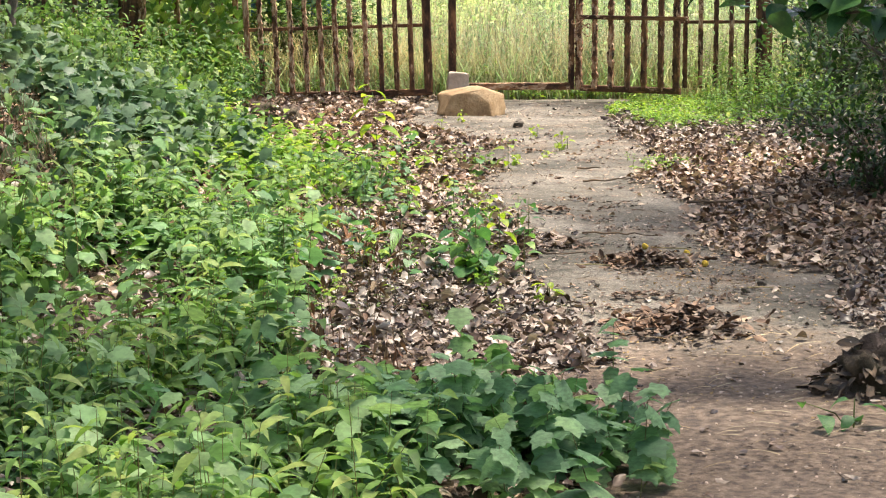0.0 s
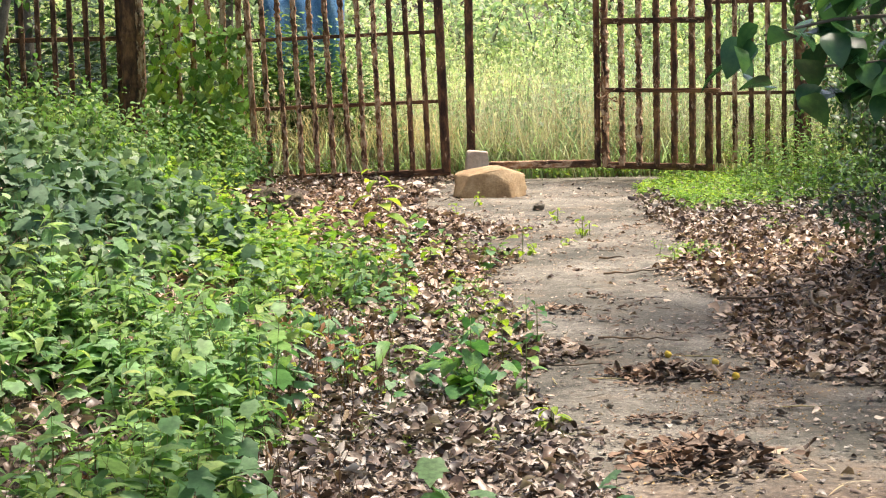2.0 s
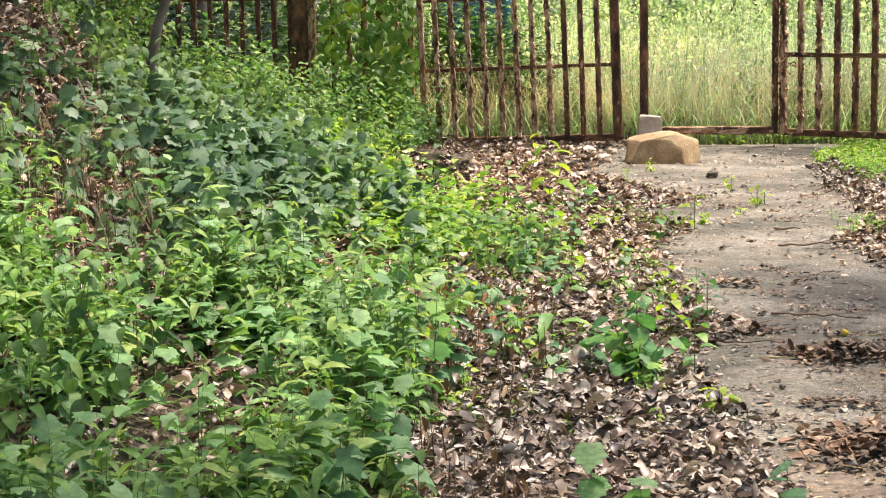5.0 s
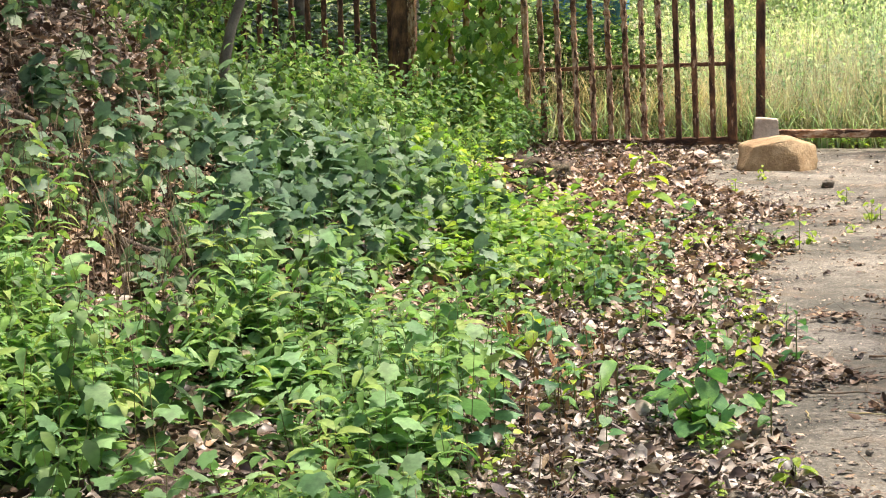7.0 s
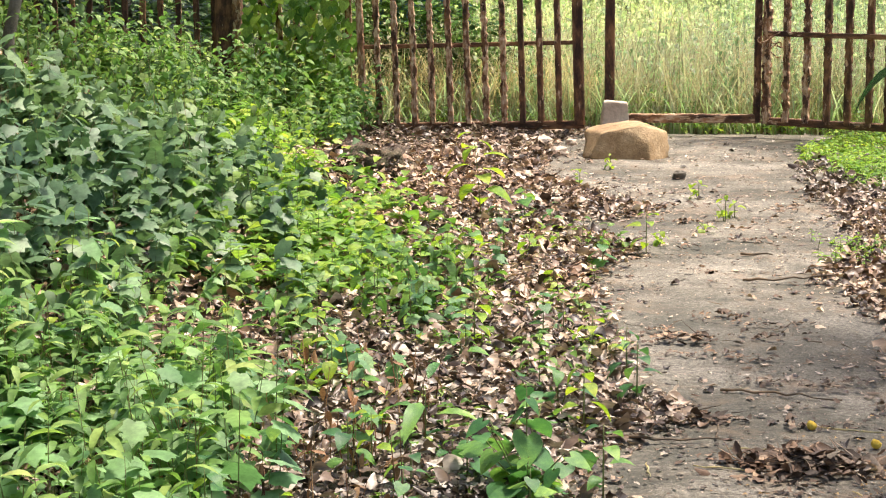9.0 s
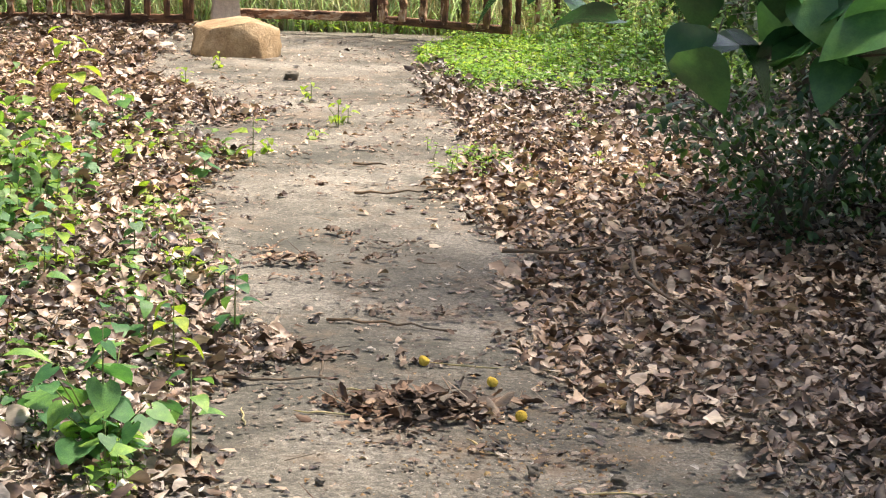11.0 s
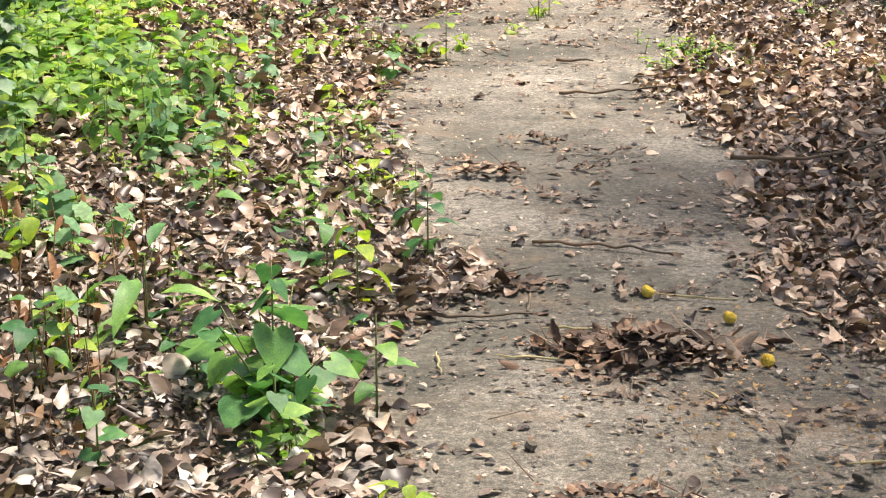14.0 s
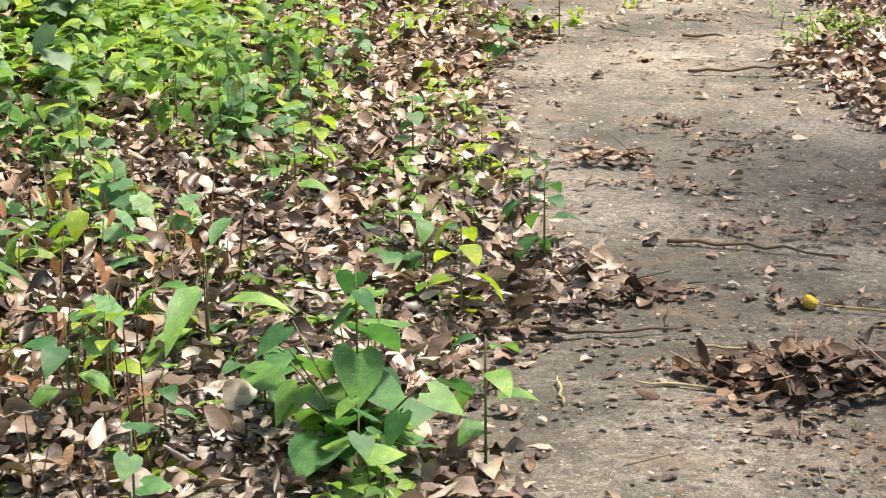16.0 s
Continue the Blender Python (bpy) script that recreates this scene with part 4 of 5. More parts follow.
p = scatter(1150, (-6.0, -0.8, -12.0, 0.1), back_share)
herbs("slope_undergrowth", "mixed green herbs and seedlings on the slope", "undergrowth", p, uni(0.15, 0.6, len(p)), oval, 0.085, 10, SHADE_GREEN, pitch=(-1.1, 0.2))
p = scatter(330, (-3.2, -1.4, -2.6, 0.15), lambda x, y: 1.0 if x < -1.55 - 0.5 * max(0, -y - 1.2) else 0.0)
herbs("tall_undergrowth", "tall leafy weeds crowding the fence", "undergrowth", p, uni(0.3, 0.75, len(p)), oval, 0.085, 15, GREEN, pitch=(-0.7, 0.3))
p = scatter(300, (-0.6, 0.55, -10.2, -5.0), lambda x, y: 0.6 if lerp_table(y, LEFT_EDGE) - 0.15 > x > lerp_table(y, GREEN_EDGE) and noise.noise((x * 2.5, y * 2.5, 61)) > 0.05 else 0.02)
herbs("seedlings", "scattered small green seedlings among dead leaves", "seedlings", p, uni(0.02, 0.13, len(p)), oval, 0.055, 5, LIME, pitch=(-0.4, 0.4))
# patches right of the drive
p = scatter(2600, (1.3, 3.6, -2.9, 0.1), lambda x, y: 1.0 if x > 1.55 + 0.18 * abs(y + 1.2) + 0.2 * noise.noise((x * 3, y * 3, 71)) else 0.0)
herbs("clover_patch", "low bright green ground cover beside the gate", "ground cover", p, uni(0.03, 0.12, len(p)), oval, 0.05, 6, LIME, pitch=(-0.3, 0.3))
p = scatter(110, (1.4, 2.1, -5.6, -4.6), lambda x, y: math.exp(-(((x - 1.75) / 0.2) ** 2 + ((y + 5.1) / 0.3) ** 2)))
herbs("seedlings", "patch of small bright green seedlings in leaf litter", "seedlings", p, uni(0.03, 0.10, len(p)), oval, 0.035, 5, LIME)
p = scatter(60, (2.2, 3.4, -4.2, -2.6), lambda x, y: 0.5)
herbs("seedlings", "scattered yellow-green seedlings in leaf litter", "seedlings", p, uni(0.06, 0.18, len(p)), oval, 0.06, 5, LIME)
p = scatter(420, (2.3, 4.8, -2.8, 0.6), lambda x, y: min(1.0, (x - 2.2) / 0.6))
herbs("tall_undergrowth", "leafy weeds crowding the right-hand fence", "undergrowth", p, uni(0.2, 0.7, len(p)), oval, 0.055, 14, GREEN)

# creeper on the fence and over the slope
cr = Bunch()
n = 900
x = uni(-2.6, -1.78, n)
z = 0.1 + 1.45 * uni(0, 1, n) ** 1.9 * np.clip(1.2 - (x + 2.6) * 0.5, 0.35, 1)
s = uni(0.05, 0.11, n)
cr.add(heart(), np.c_[x, uni(-0.12, 0.22, n), z + 0.1], np.c_[uni(2.2, 4.1, n), rng.normal(-0.9, 0.4, n), rng.normal(0, 0.4, n)], np.c_[s, s, s])
thing("creeper", "leafy green creeper climbing the iron fence", "creeper", kind="stuff", data=cr.mesh("creeper", LIME))


# ---- single plants ----
def stem_plant(label, x, y, height, leaf_mesh_, size, count, name="weed", group="", spread_=1.0, lean=(0.0, 0.0), droop=(-0.7, 0.2), shoots=1, seed=0):
    """A plant whose leaves can be told apart: each stem and leaf its own part."""
    r = random.Random(seed)
    root = thing(name, label, "plant", pose(x, y, ground_z(x, y)), group)
    for k in range(shoots):
        a = 2.4 * k + r.random()
        h = height * (1.0 if k == 0 else r.uniform(0.45, 0.85))
        out = 0.0 if k == 0 else spread_ * r.uniform(0.08, 0.17)
        top = Vector((lean[0] + out * math.cos(a), lean[1] + out * math.sin(a), h))
        pts = [Vector((0, 0, -0.03)), top * 0.35 + Vector((0, 0, 0.02)), top * 0.7 + Vector((0, 0, 0.01)), top]
        part("stem", new_mesh("stem", *tube(pts, [0.003, 0.0025, 0.002, 0.0012], 6), STEM), root)
        each = count if k == 0 else max(3, count // 2)
        for i in range(each):
            f = 0.3 + 0.7 * i / max(1, each - 1)
            at = top * f
            ang = 2.4 * i + r.uniform(-0.4, 0.4) + k
            s = size * r.uniform(0.7, 1.2) * (1.0 if f < 0.9 else 0.75)
            m = Matrix.Translation(at) @ Euler((r.uniform(*droop), r.uniform(-0.3, 0.3), ang)).to_matrix().to_4x4() @ Matrix.Translation((0, 0.25 * s, 0)) @ Matrix.Scale(s, 4)
            part("leaf", leaf_mesh_, root, m=m)
    return root


HEART_M = new_mesh("leaf", *heart(), HEART)
LANCE_M = new_mesh("leaf", *lance, HEART)
OVAL_M = new_mesh("leaf", *ovate(0.62, 0.15, 0.4, 0.2, 5), HEART)
LIME_ONE = leaf_material("sunlit_leaf", [(0.0, (0.28, 0.46, 0.04)), (1.0, (0.46, 0.58, 0.07))], 0.5, 0.5, by="object")
LIME_M = new_mesh("leaf", *ovate(0.7, 0.15, 0.35, 0.2, 5), LIME_ONE)
stem_plant("bushy weed with broad heart-shaped green leaves", 0.47, -9.2, 0.34, HEART_M, 0.086, 9, "heart_leaf_weed", shoots=11, spread_=1.15, droop=(-0.95, -0.1), seed=1)
stem_plant("weed with broad green leaves beside the drive", 0.47, -8.15, 0.17, OVAL_M, 0.075, 6, "broad_leaf_weed", shoots=3, seed=2)
stem_plant("slender sapling with a tuft of bright leaves", -0.25, -4.3, 0.50, LIME_M, 0.135, 12, "sapling", lean=(-0.04, 0), droop=(-0.8, 0.2), seed=3)
for i, (x, y, h) in enumerate(((0.09, -5.1, 0.10), (0.23, -5.12, 0.09), (0.01, -6.2, 0.12), (0.05, -4.6, 0.13), (-0.3, -5.3, 0.16), (-0.2, -7.0, 0.22), (0.1, -7.4, 0.25), (-0.45, -7.6, 0.28), (-0.05, -9.1, 0.22), (-0.35, -9.3, 0.26), (-0.1, -6.0, 0.3))):
    stem_plant("single-stemmed green weed in dead leaves", x, y, h, (LIME_M, OVAL_M)[i % 3 == 2], 0.075, 3 + int(h * 20), "weed", "single weeds", seed=10 + i)
r = random.Random(77)
for i in range(40):
    y = r.uniform(-9.9, -4.2)
    x = r.uniform(lerp_table(y, GREEN_EDGE) - 0.2, lerp_table(y, LEFT_EDGE) - 0.12)
    h = r.uniform(0.06, 0.26)
    stem_plant("green weed standing in dead leaves", x, y, h, (LIME_M, OVAL_M, HEART_M)[i % 3], r.uniform(0.05, 0.085), 3 + int(h * 20), "weed", "single weeds", seed=300 + i)
for i, (x, y, h) in enumerate(((1.03, -4.03, 0.15), (1.08, -3.9, 0.10), (0.71, -4.83, 0.08), (0.88, -3.2, 0.12), (0.92, -4.45, 0.06), (0.55, -1.15, 0.07), (0.48, -1.3, 0.09), (0.15, -2.6, 0.1), (0.3, -1.9, 0.11), (2.2, -5.2, 0.12), (2.35, -5.7, 0.16))):
    stem_plant("yellow-green seedling growing from a crack", x, y, h, LIME_M, 0.05, 5, "seedling", "seedlings on the drive", shoots=2, spread_=0.4, seed=40 + i)
stem_plant("dense tuft of small bright green leaves", 0.53, -7.32, 0.15, LIME_M, 0.06, 7, "leaf_tuft", shoots=6, spread_=0.7, seed=60)
stem_plant("weed with long lance-shaped leaves", 0.12, -8.75, 0.22, LANCE_M, 0.17, 6, "lance_leaf_weed", droop=(-0.6, 0.5), seed=61)
stem_plant("leafy weed on the verge with broad leaves", -0.25, -9.9, 0.3, OVAL_M, 0.09, 9, "broad_leaf_weed", shoots=4, seed=62)
stem_plant("young glossy-leaved plant at the edge of the drive", 1.66, -11.75, 0.10, OVAL_M, 0.09, 4, "seedling", shoots=2, seed=63)


# ---- trees and shrubs ----
def woody(name, label, category, base, limbs, leaf, size, count, material, reach=0.16, seed=5, bark=BARK, pitch=(-1.0, 0.1), loose=False):
    """limbs: (points, radius) each; leaves stand round their outer lengths on short twigs."""
    root = thing(name, label, category, pose(*base))
    r = np.random.default_rng(seed)
    lv, tw = Bunch(), Bunch()
    for k, (pts, rad) in enumerate(limbs):
        fine = []
        for a, b in zip(pts[:-1], pts[1:]):
            fine += wander(a, b, 3, 0.02, seed + k)[:-1]
        fine.append(Vector(pts[-1]))
        radii = [rad * (1 - 0.75 * i / len(fine)) for i in range(len(fine))]
        part("trunk" if k == 0 else "limb", new_mesh("limb", *tube(fine, radii, 8), bark), root)
        if count == 0:
            continue
        at = np.array([tuple(v) for v in fine])
        i = np.clip((len(at) * (0.2 + 0.8 * r.random(count) ** 0.8)).astype(int), 0, len(at) - 1)
        p = at[i] + r.normal(0, reach, (count, 3)) * np.array([1, 1, 0.8])
        p[:, 2] = np.maximum(p[:, 2], 0.03)
        s = size * r.uniform(0.6, 1.2, count)
        lv.add(leaf, p, np.c_[r.uniform(0, 6.28, count), r.uniform(pitch[0], pitch[1], count), r.normal(0, 0.4, count)], np.c_[s, s, s])
        few = r.choice(count, max(4, count // 14))
        q = at[i[few]]
        d = p[few] - q
        ln = np.linalg.norm(d, axis=1) + 1e-6
        yaw = np.arctan2(d[:, 0], -d[:, 1])
        tw.add(stalk(), q, np.c_[yaw, np.arccos(np.clip(d[:, 2] / ln, -1, 1)), np.zeros(len(q))], np.c_[np.full(len(q), 0.004), np.full(len(q), 0.004), ln])
    if count:
        part("crown", lv.mesh("crown", material), root)["kind"] = "stuff"
        part("branchwork", tw.mesh("branchwork", bark), root)["kind"] = "stuff"
    return root


def bush_limbs(n, height, radius, seed, rad=0.02):
    r = random.Random(seed)
    out = []
    for k in range(n):
        a = 6.28 * k / n + r.uniform(-0.3, 0.3)
        h, d = height * r.uniform(0.45, 1.0), radius * r.uniform(0.4, 1.0)
        out.append(([(0, 0, -0.05), (0.4 * d * math.cos(a), 0.4 * d * math.sin(a), h * 0.5), (d * math.cos(a), d * math.sin(a), h * r.uniform(0.75, 1.0))], rad))
    return out


# dark shrub right of the drive
small = ovate(0.5, 0.12, 0.25, 0.2)
woody("shrub", "dark green leafy shrub shading the leaf litter", "shrub", (3.42, -6.2, 0.08), bush_limbs(16, 2.0, 1.15, 4), small, 0.06, 420, DARK, 0.20, 11)
woody("shrub", "dark green low shrub over dead leaves", "shrub", (2.78, -6.6, 0.02), bush_limbs(9, 0.75, 0.62, 6, 0.012), small, 0.05, 170, DARK, 0.12, 12)
woody("shrub", "dark green shrub beside the drive", "shrub", (3.6, -3.4, 0.1), bush_limbs(12, 2.0, 1.2, 8), small, 0.06, 330, DARK, 0.2, 13)
woody("shrub", "dark green shrub crowding the fence", "shrub", (3.5, -1.2, 0.1), bush_limbs(11, 1.5, 0.7, 9), small, 0.06, 260, DARK, 0.18, 14)
woody("shrub", "dark green tall shrub beside the drive", "shrub", (4.3, -8.3, 0.12), bush_limbs(12, 2.6, 1.3, 10, 0.03), small, 0.07, 330, DARK, 0.22, 15)

# overhanging branch with large leaves
BIG_M = new_mesh("leaf", *ovate(0.84, 0.16, 0.30, 0.15, 7), GLOSSY)
tree = thing("small_tree", "small tree with large glossy leaves overhanging the drive", "tree", pose(3.05, -10.35, 0.06))
part("trunk", new_mesh("trunk", *tube(wander((0, 0, -0.1), (-0.15, 0.05, 2.3), 8, 0.02, 3), [0.045 - 0.003 * k for k in range(9)], 8), BARK), tree)
r = random.Random(9)
for k, (a, b, c, nl) in enumerate((((-0.1, 0, 1.25), (-0.8, -0.40, 1.46), (-1.66, -0.55, 1.36), 32), ((-0.1, 0, 1.15), (-0.75, -0.50, 1.33), (-1.50, -0.62, 1.27), 40), ((-0.1, 0, 1.45), (-0.7, -0.3, 1.62), (-1.45, -0.45, 1.48), 34), ((-0.1, 0, 1.1), (-0.6, -0.5, 1.26), (-1.32, -0.68, 1.19), 56), ((-0.1, 0, 1.6), (-0.5, 0.1, 1.75), (-1.2, -0.1, 1.66), 24), ((-0.1, 0, 1.2), (-0.5, -0.3, 1.35), (-1.15, -0.4, 1.26), 34))):
    pts = wander(a, b, 3, 0.015, k)[:-1] + wander(b, c, 4, 0.015, k + 20)
    limb = part("limb", new_mesh("limb", *tube(pts, [0.013 - 0.0013 * i for i in range(len(pts))], 6), BARK), tree)
    for i in range(nl):
        q = pts[2 + int(r.random() ** 0.45 * (len(pts) - 2.01))]
        s = r.uniform(0.085, 0.135)
        q = q + Vector((r.gauss(0, 0.07), r.gauss(0, 0.07), r.gauss(0, 0.07)))
        q.z = max(q.z, 1.19)
        m = Matrix.Translation(q) @ Euler((r.uniform(-1.0, 0.1), r.uniform(-0.5, 0.5), r.uniform(0, 6.28))).to_matrix().to_4x4() @ Matrix.Scale(s, 4)
        part("leaf", BIG_M, limb, m=m)

# leaning young tree on the bank, and the wood behind it
bz = ground_z(-2.73, -4.66)
woody("young_tree", "slim grey leaning young tree on the bank", "tree", (-2.73, -4.66, bz), [([(0, 0, -0.15), (0.04, 0, 0.3), (0.20, 0.05, 0.9), (0.42, 0.1, 1.7), (0.5, 0.1, 3.2)], 0.042)], oval, 0.08, 0, GREEN, seed=21)
for i, (x, y, h, rd) in enumerate(((-4.6, -5.0, 2.6, 1.1), (-4.2, -2.4, 2.4, 1.0), (-5.6, -3.4, 3.0, 1.2), (-4.4, -7.6, 2.4, 1.1), (-4.4, -1.0, 1.6, 0.8), (-4.9, -6.4, 2.0, 0.9))):
    woody("shrub", "shady green shrub on the wooded bank", "shrub", (x, y, ground_z(x, y)), bush_limbs(10, h, rd, 30 + i, 0.02), oval, 0.075, 300, (GREEN, DARK)[i % 2], 0.22, 30 + i)
for i, (x, y) in enumerate(((-4.0, 1.6), (-5.2, 2.6), (-3.4, 3.2), (-6.2, 0.9), (-2.7, 4.6), (-6.0, -5.5), (-7.0, -2.0))):
    z = ground_z(x, y)
    woody("wood_tree", "tree in the shady wood behind the fence", "tree", (x, y, z), [([(0, 0, -0.2), (0.05 * i - 0.1, 0, 2.0), (0.1, 0.1, 4.5)], 0.10), *[(([(0, 0, 1.6 + 0.4 * k), (0.7 * math.cos(k * 2), 0.7 * math.sin(k * 2), 2.0 + 0.4 * k), (1.5 * math.cos(k * 2), 1.5 * math.sin(k * 2), 2.2 + 0.5 * k)]), 0.035) for k in range(5)]], oval, 0.11, 260, DARK, 0.32, 50 + i)
# The dark shrub leaf colour stands in for deep shade behind the fence.
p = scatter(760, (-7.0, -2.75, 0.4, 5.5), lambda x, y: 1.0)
herbs("wood_undergrowth", "tall undergrowth behind the fence, leaf colour darkened for shade", "undergrowth", p, uni(0.5, 1.7, len(p)), heart(), 0.10, 16, DARK)

# dry grass and fallen twigs on the bare bank
ds = Bunch()
n = 1600
bx, by = np.r_[rng.normal(-2.7, 0.75, n // 2), rng.normal(-1.8, 0.4, n - n // 2)], np.r_[rng.normal(-6.9, 1.5, n // 2), rng.normal(-8.5, 0.5, n - n // 2)]
keep = bx < -1.3
bx, by = bx[keep], by[keep]
n = len(bx)
h = uni(0.10, 0.32, n)
ds.add(blade(0.007, 0.9), np.c_[bx, by, [ground_z(u, v) for u, v in zip(bx, by)]], np.c_[uni(0, 6.28, n), rng.normal(0.5, 0.5, n), np.zeros(n)], np.c_[np.ones(n), h, h])
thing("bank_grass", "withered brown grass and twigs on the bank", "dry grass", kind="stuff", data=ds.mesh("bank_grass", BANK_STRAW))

# roots on the bare part of the bank
r = random.Random(41)
for i in range(22):
    x, y = r.uniform(-3.3, -1.7), r.uniform(-8.6, -4.6)
    dx, dy, wave, ph = r.uniform(0.15, 0.7), r.uniform(-1.0, 0.1), r.uniform(0.02, 0.07), r.uniform(0, 6)
    thick = r.uniform(0.007, 0.024)
    pts = [(x + dx * t + wave * math.sin(7 * t + ph), y + dy * t, ground_z(x + dx * t, y + dy * t) + 0.025 + 0.04 * math.sin(3.1 * t)) for t in np.linspace(0, 1, 10)]
    thing("root", "bare brown root on the bank", "root", group="bare roots", data=new_mesh("root", *tube(pts, [thick * (1 - 0.08 * k) for k in range(10)], 7), TWIG))
bl = Bunch()
n = 15000
x, y = uni(-4.2, -1.0, n), uni(-10.0, -3.2, n)
keep = np.array([rng.random() < 0.12 + 0.88 * bare_bank(u, v) for u, v in zip(x, y)])
x, y = x[keep], y[keep]
z = np.array([ground_z(u, v) for u, v in zip(x, y)])
pick = rng.integers(0, len(dead), len(x))
for k, shape in enumerate(dead):
    m_ = pick == k
    q = int(m_.sum())
    size = uni(0.03, 0.085, q)
    bl.add(shape, np.c_[x[m_], y[m_], z[m_] + uni(0.0, 0.05, q)], leaf_turn(q), np.c_[size * uni(0.5, 1.1, q), size, size])
thing("bank_litter", "dull brown dead leaves caught on the bank", "leaf litter", kind="stuff", data=bl.mesh("bank_litter", HEAP))
p = scatter(120, (-3.6, -1.2, -9.0, -4.2), lambda x, y: bare_bank(x, y))
herbs("bank_seedlings", "sparse dusky lobed herbs on the bare bank", "undergrowth", p, uni(0.10, 0.30, len(p)), lobed(0.5), 0.10, 6, BLUEGREEN, pitch=(-1.25, 0.0))


# ---- meadow beyond the gate ----
def meadow_spots(n, x0, x1, y0, y1):
    x, y = uni(x0, x1, n), y0 + (y1 - y0) * uni(0, 1, n) ** 1.6
    return np.c_[x, y, np.array([ground_z(a, b) - 0.03 for a, b in zip(x, y)])]


grass = Bunch()
p = meadow_spots(17000, -3.2, 8.0, 0.35, 16)
n = len(p)
h = uni(0.25, 1.15, n) * np.clip(0.55 + 0.12 * p[:, 1], 0.4, 1.15)
grass.add(blade(0.014, 0.6), p, np.c_[uni(0, 6.28, n), rng.normal(0, 0.2, n), np.zeros(n)], np.c_[np.ones(n), h, h])
thing("meadow_grass", "tall grass in a sunny meadow, haze and glare in its pale green", "grass", kind="stuff", data=grass.mesh("meadow_grass", MEADOW))
straw = Bunch()
p = meadow_spots(19000, -2.6, 4.0, 0.6, 6)
n = len(p)
h = uni(0.3, 1.0, n)
straw.add(blade(0.008, 0.5), p, np.c_[uni(0, 6.28, n), rng.normal(0, 0.45, n), np.zeros(n)], np.c_[np.ones(n), h, h])
# Straw tones lightened so the colour itself carries the meadow's sunlight.
HAZY_STRAW = leaf_material("hazy_straw", [(0.0, (0.44, 0.35, 0.24)), (0.5, (0.64, 0.55, 0.42)), (1.0, (0.76, 0.71, 0.56))], 0.7, 0.45)
thing("dry_grass", "straw-coloured dry grass stalks in the meadow", "grass", kind="stuff", data=straw.mesh("dry_grass", HAZY_STRAW))
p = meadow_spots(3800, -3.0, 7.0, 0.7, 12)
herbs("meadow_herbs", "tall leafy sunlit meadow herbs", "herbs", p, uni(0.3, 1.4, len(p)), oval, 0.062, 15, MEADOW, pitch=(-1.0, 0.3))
p = scatter(700, (-3.0, 2.2, 0.25, 1.2), lambda x, y: 1.0)
herbs("gate_weeds", "low green weeds behind the threshold", "undergrowth", p, uni(0.08, 0.3, len(p)), oval, 0.05, 7, LIME)
far_g = Bunch()
n = 9000
fx, fy = uni(-14, 18, n), 14 + 36 * uni(0, 1, n) ** 1.5
h = uni(0.5, 1.4, n)
far_g.add(blade(0.07, 0.5), np.c_[fx, fy, np.full(n, -0.05)], np.c_[uni(0, 6.28, n), rng.normal(0, 0.2, n), np.zeros(n)], np.c_[np.ones(n), h, h])
thing("far_grass", "tall grass at the far side of the meadow, paled for haze", "grass", kind="stuff", data=far_g.mesh("far_grass", MEADOW))
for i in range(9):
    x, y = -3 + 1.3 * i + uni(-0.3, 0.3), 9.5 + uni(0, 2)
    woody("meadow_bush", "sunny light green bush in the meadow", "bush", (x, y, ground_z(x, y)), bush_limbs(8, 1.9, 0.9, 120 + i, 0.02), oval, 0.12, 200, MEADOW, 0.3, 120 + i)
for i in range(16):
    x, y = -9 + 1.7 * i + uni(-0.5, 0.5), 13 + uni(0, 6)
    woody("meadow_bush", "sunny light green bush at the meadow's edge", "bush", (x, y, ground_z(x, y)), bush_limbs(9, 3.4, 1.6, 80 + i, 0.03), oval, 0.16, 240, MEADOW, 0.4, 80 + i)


p = scatter(330, (-2.1, -0.8, 1.0, 1.9), lambda x, y: 1.0)
herbs("tall_undergrowth", "tall leafy weeds behind the gate", "undergrowth", p, uni(0.85, 1.3, len(p)), heart(), 0.08, 16, GREEN)


# ---- blue sheet behind the gate ----
def tarp_mesh():
    v, f = [], []
    nx, nz = 18, 14
    for j in range(nz + 1):
        for i in range(nx + 1):
            u, t = i / nx, j / nz
            x = -0.50 + 0.84 * u
            fold = 0.06 * math.sin(17 * u + 3 * t) + 0.05 * noise.noise((u * 4, t * 3, 5))
            if t < 0.7:
                z, y = 1.75 * t / 0.7, -0.35 + 0.28 * (t / 0.7) + fold
            else:
                z, y = 1.75 + 0.10 * math.sin((t - 0.7) / 0.3 * 3.14) + 0.5 * fold, -0.07 + 0.6 * (t - 0.7) / 0.3
            v.append((x + 0.3 * fold, y, z + 0.04 * noise.noise((u * 5, t * 2, 9))))
    for j in range(nz):
        for i in range(nx):
            a = j * (nx + 1) + i
            f.append((a, a + 1, a + nx + 2, a + nx + 1))
    return v, f


tarp = thing("tarpaulin", "blue plastic tarpaulin draped over a pile behind the gate", "tarpaulin", pose(-1.42, 2.2, 0.0), data=new_mesh("tarpaulin", *tarp_mesh(), TARP))
mod = tarp.modifiers.new("thickness", "SOLIDIFY")
mod.thickness = 0.006


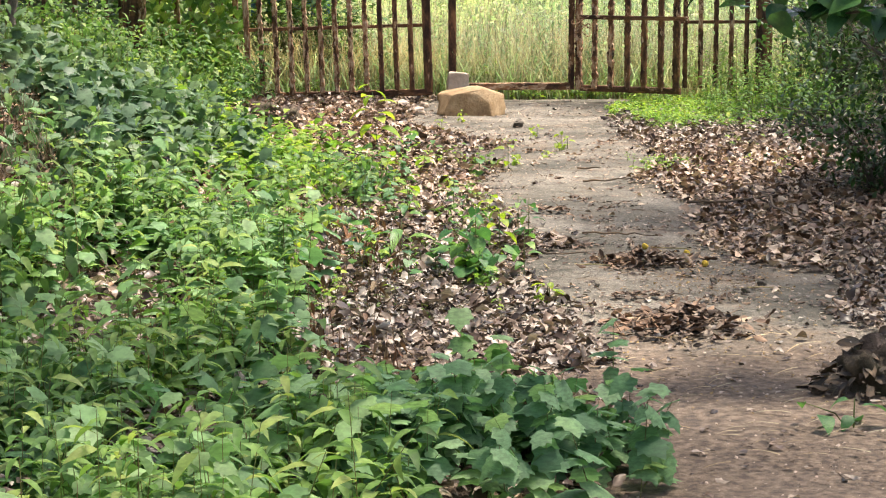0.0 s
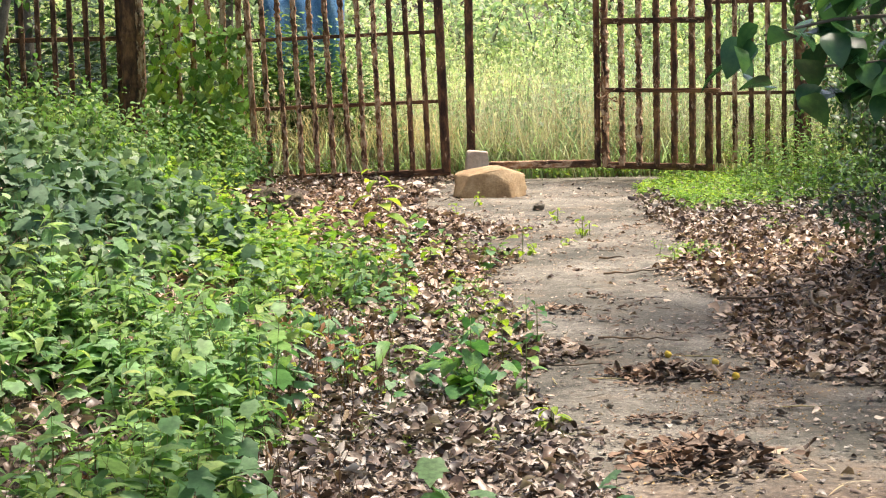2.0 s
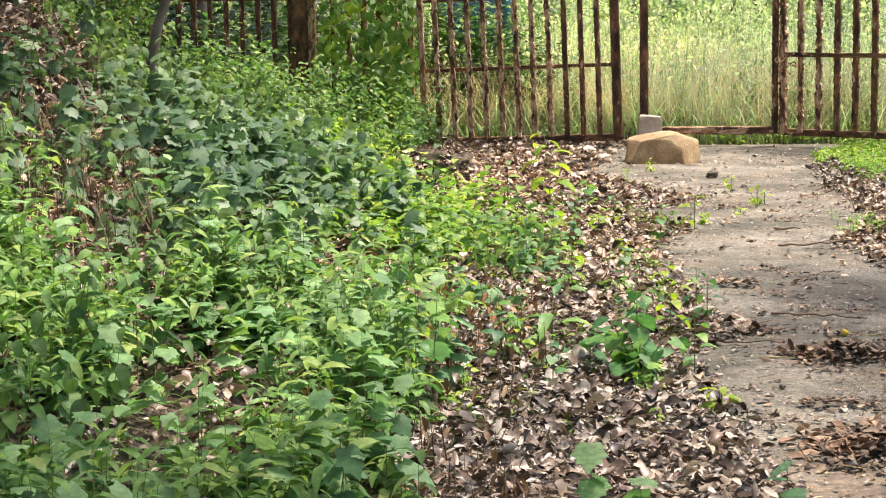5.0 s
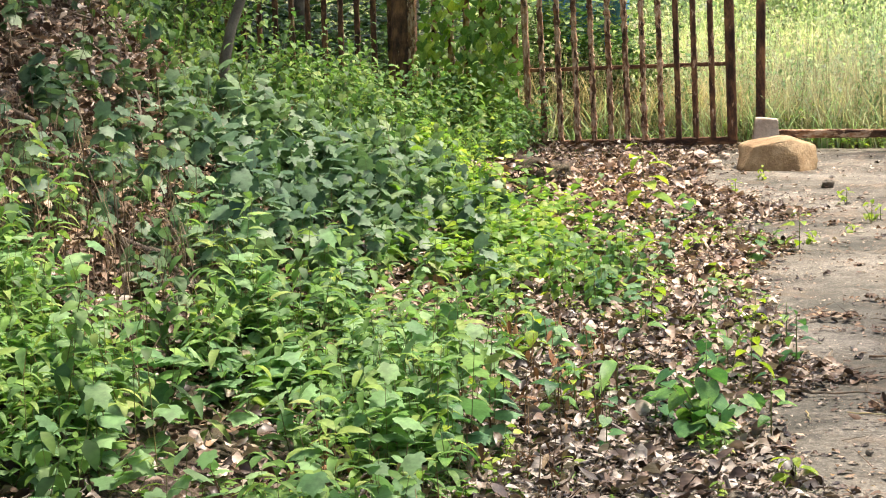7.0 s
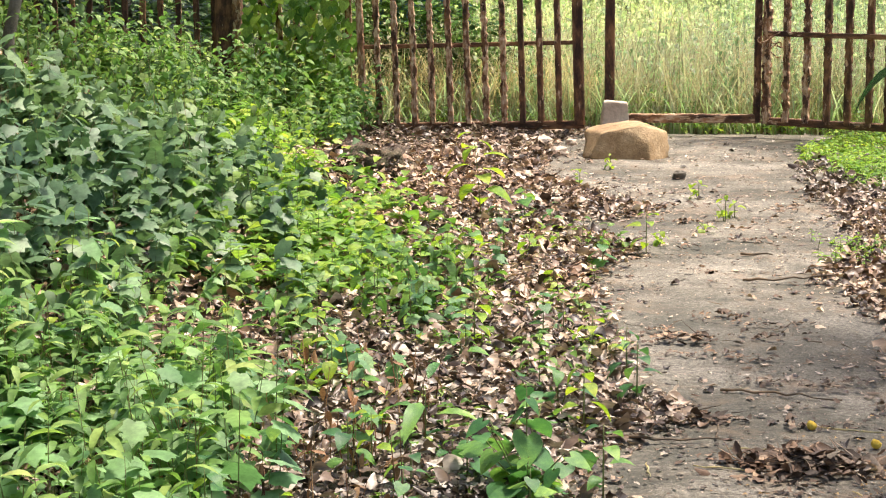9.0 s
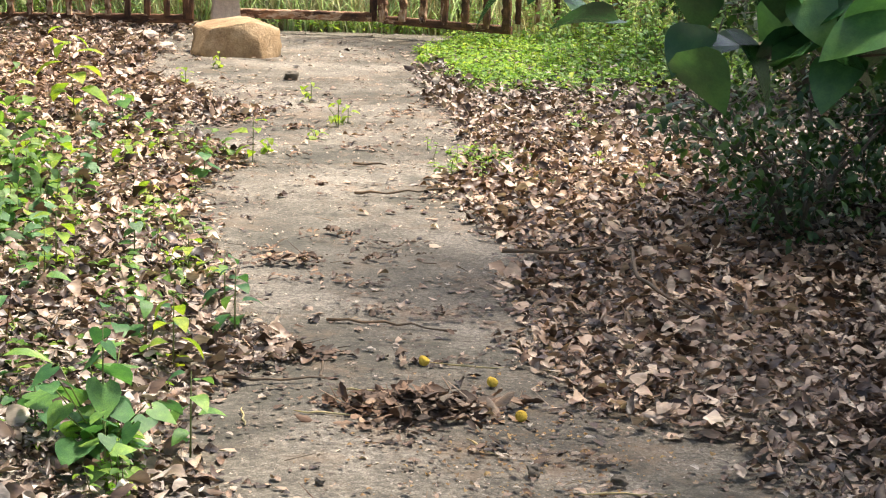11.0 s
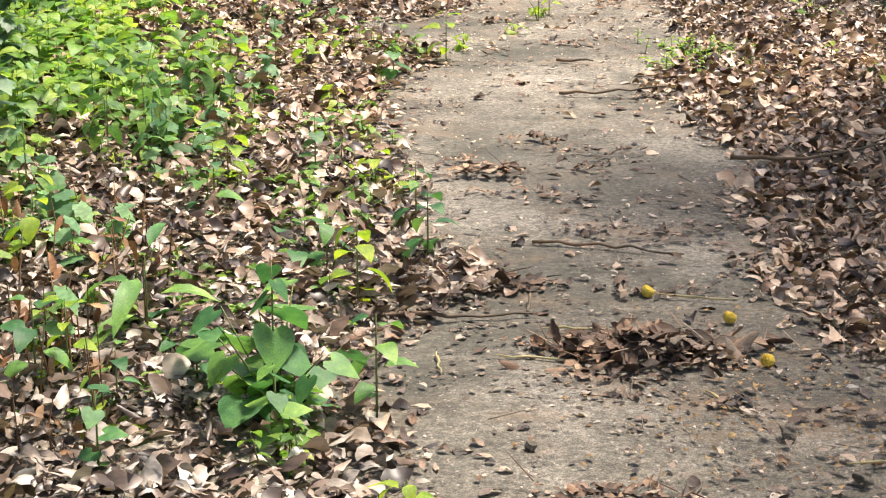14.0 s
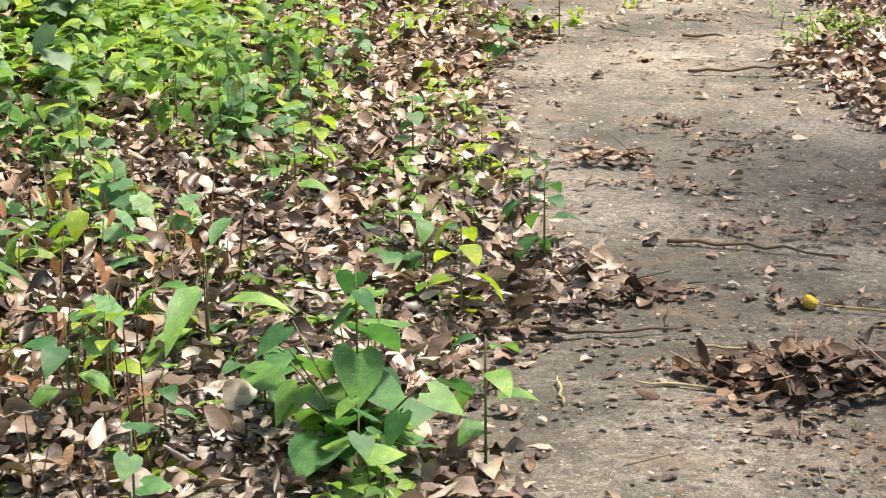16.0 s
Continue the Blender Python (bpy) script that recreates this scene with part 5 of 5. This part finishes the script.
# ---- unseen tall trees, added so that their crowns shade the drive ----
def unseen_shade_tree(x, y, cx, cy, seed, leaves=3300, wide=3.3):
    r = np.random.default_rng(seed)
    z = ground_z(x, y)
    root = thing("unseen_shade_tree", "tall leafy tree added out of view to shade the drive", "tree", pose(x, y, z), group="shade trees")
    top = (cx - x, cy - y, 6.0)
    part("trunk", new_mesh("trunk", *tube(wander((0, 0, -0.2), (0.2 * top[0], 0.2 * top[1], 4.0), 6, 0.05, seed), [0.19, 0.17, 0.155, 0.14, 0.13, 0.12, 0.11], 10), BARK), root)
    for k in range(6):
        a = k * 1.05
        end = (top[0] + 0.65 * wide * math.cos(a), top[1] + 0.65 * wide * math.sin(a), 5.6 + 0.5 * (k % 3))
        part("limb", new_mesh("limb", *tube(wander((0.2 * top[0], 0.2 * top[1], 3.9), end, 6, 0.1, seed + k), [0.07, 0.06, 0.05, 0.04, 0.03, 0.02, 0.01], 7), BARK), root)
    lv = Bunch()
    a, d = r.uniform(0, 6.28, leaves), wide * np.sqrt(r.uniform(0, 1, leaves))
    p = np.c_[top[0] + d * np.cos(a), top[1] + d * np.sin(a), 5.0 + 2.2 * r.uniform(0, 1, leaves) * (1 - (d / (wide + 0.3)) ** 2) + 0.3]
    keep = np.array([noise.noise((u * 0.9 + seed, v * 0.9, 0)) > -0.22 for u, v, _ in p])
    p = p[keep]
    s = r.uniform(0.12, 0.22, len(p))
    lv.add(oval, p, np.c_[r.uniform(0, 6.28, len(p)), r.normal(-0.3, 0.4, len(p)), r.normal(0, 0.4, len(p))], np.c_[s, s, s])
    part("crown", lv.mesh("crown", DARK), root)["kind"] = "stuff"


# Crowns are set where their shadows are wanted on drive, bank and wood.
for i, (x, y, cx, cy, count, wide) in enumerate(((6.0, -12.0, 6.2, -10.5, 1200, 2.4), (6.2, -6.0, 5.1, -6.7, 5000, 2.3), (-5.8, -10.8, -2.6, -9.0, 1400, 2.2), (3.4, -20.0, 1.5, -11.6, 3000, 2.2), (-6.5, -4.5, -1.9, -5.5, 5200, 2.1), (-8.2, -1.6, -3.9, -1.2, 6500, 2.3), (-7.2, 4.5, -4.3, 2.8, 4200, 1.7), (-7.8, -8.2, -3.4, -7.6, 3600, 2.0))):
    unseen_shade_tree(x, y, cx, cy, 200 + i, count, wide)
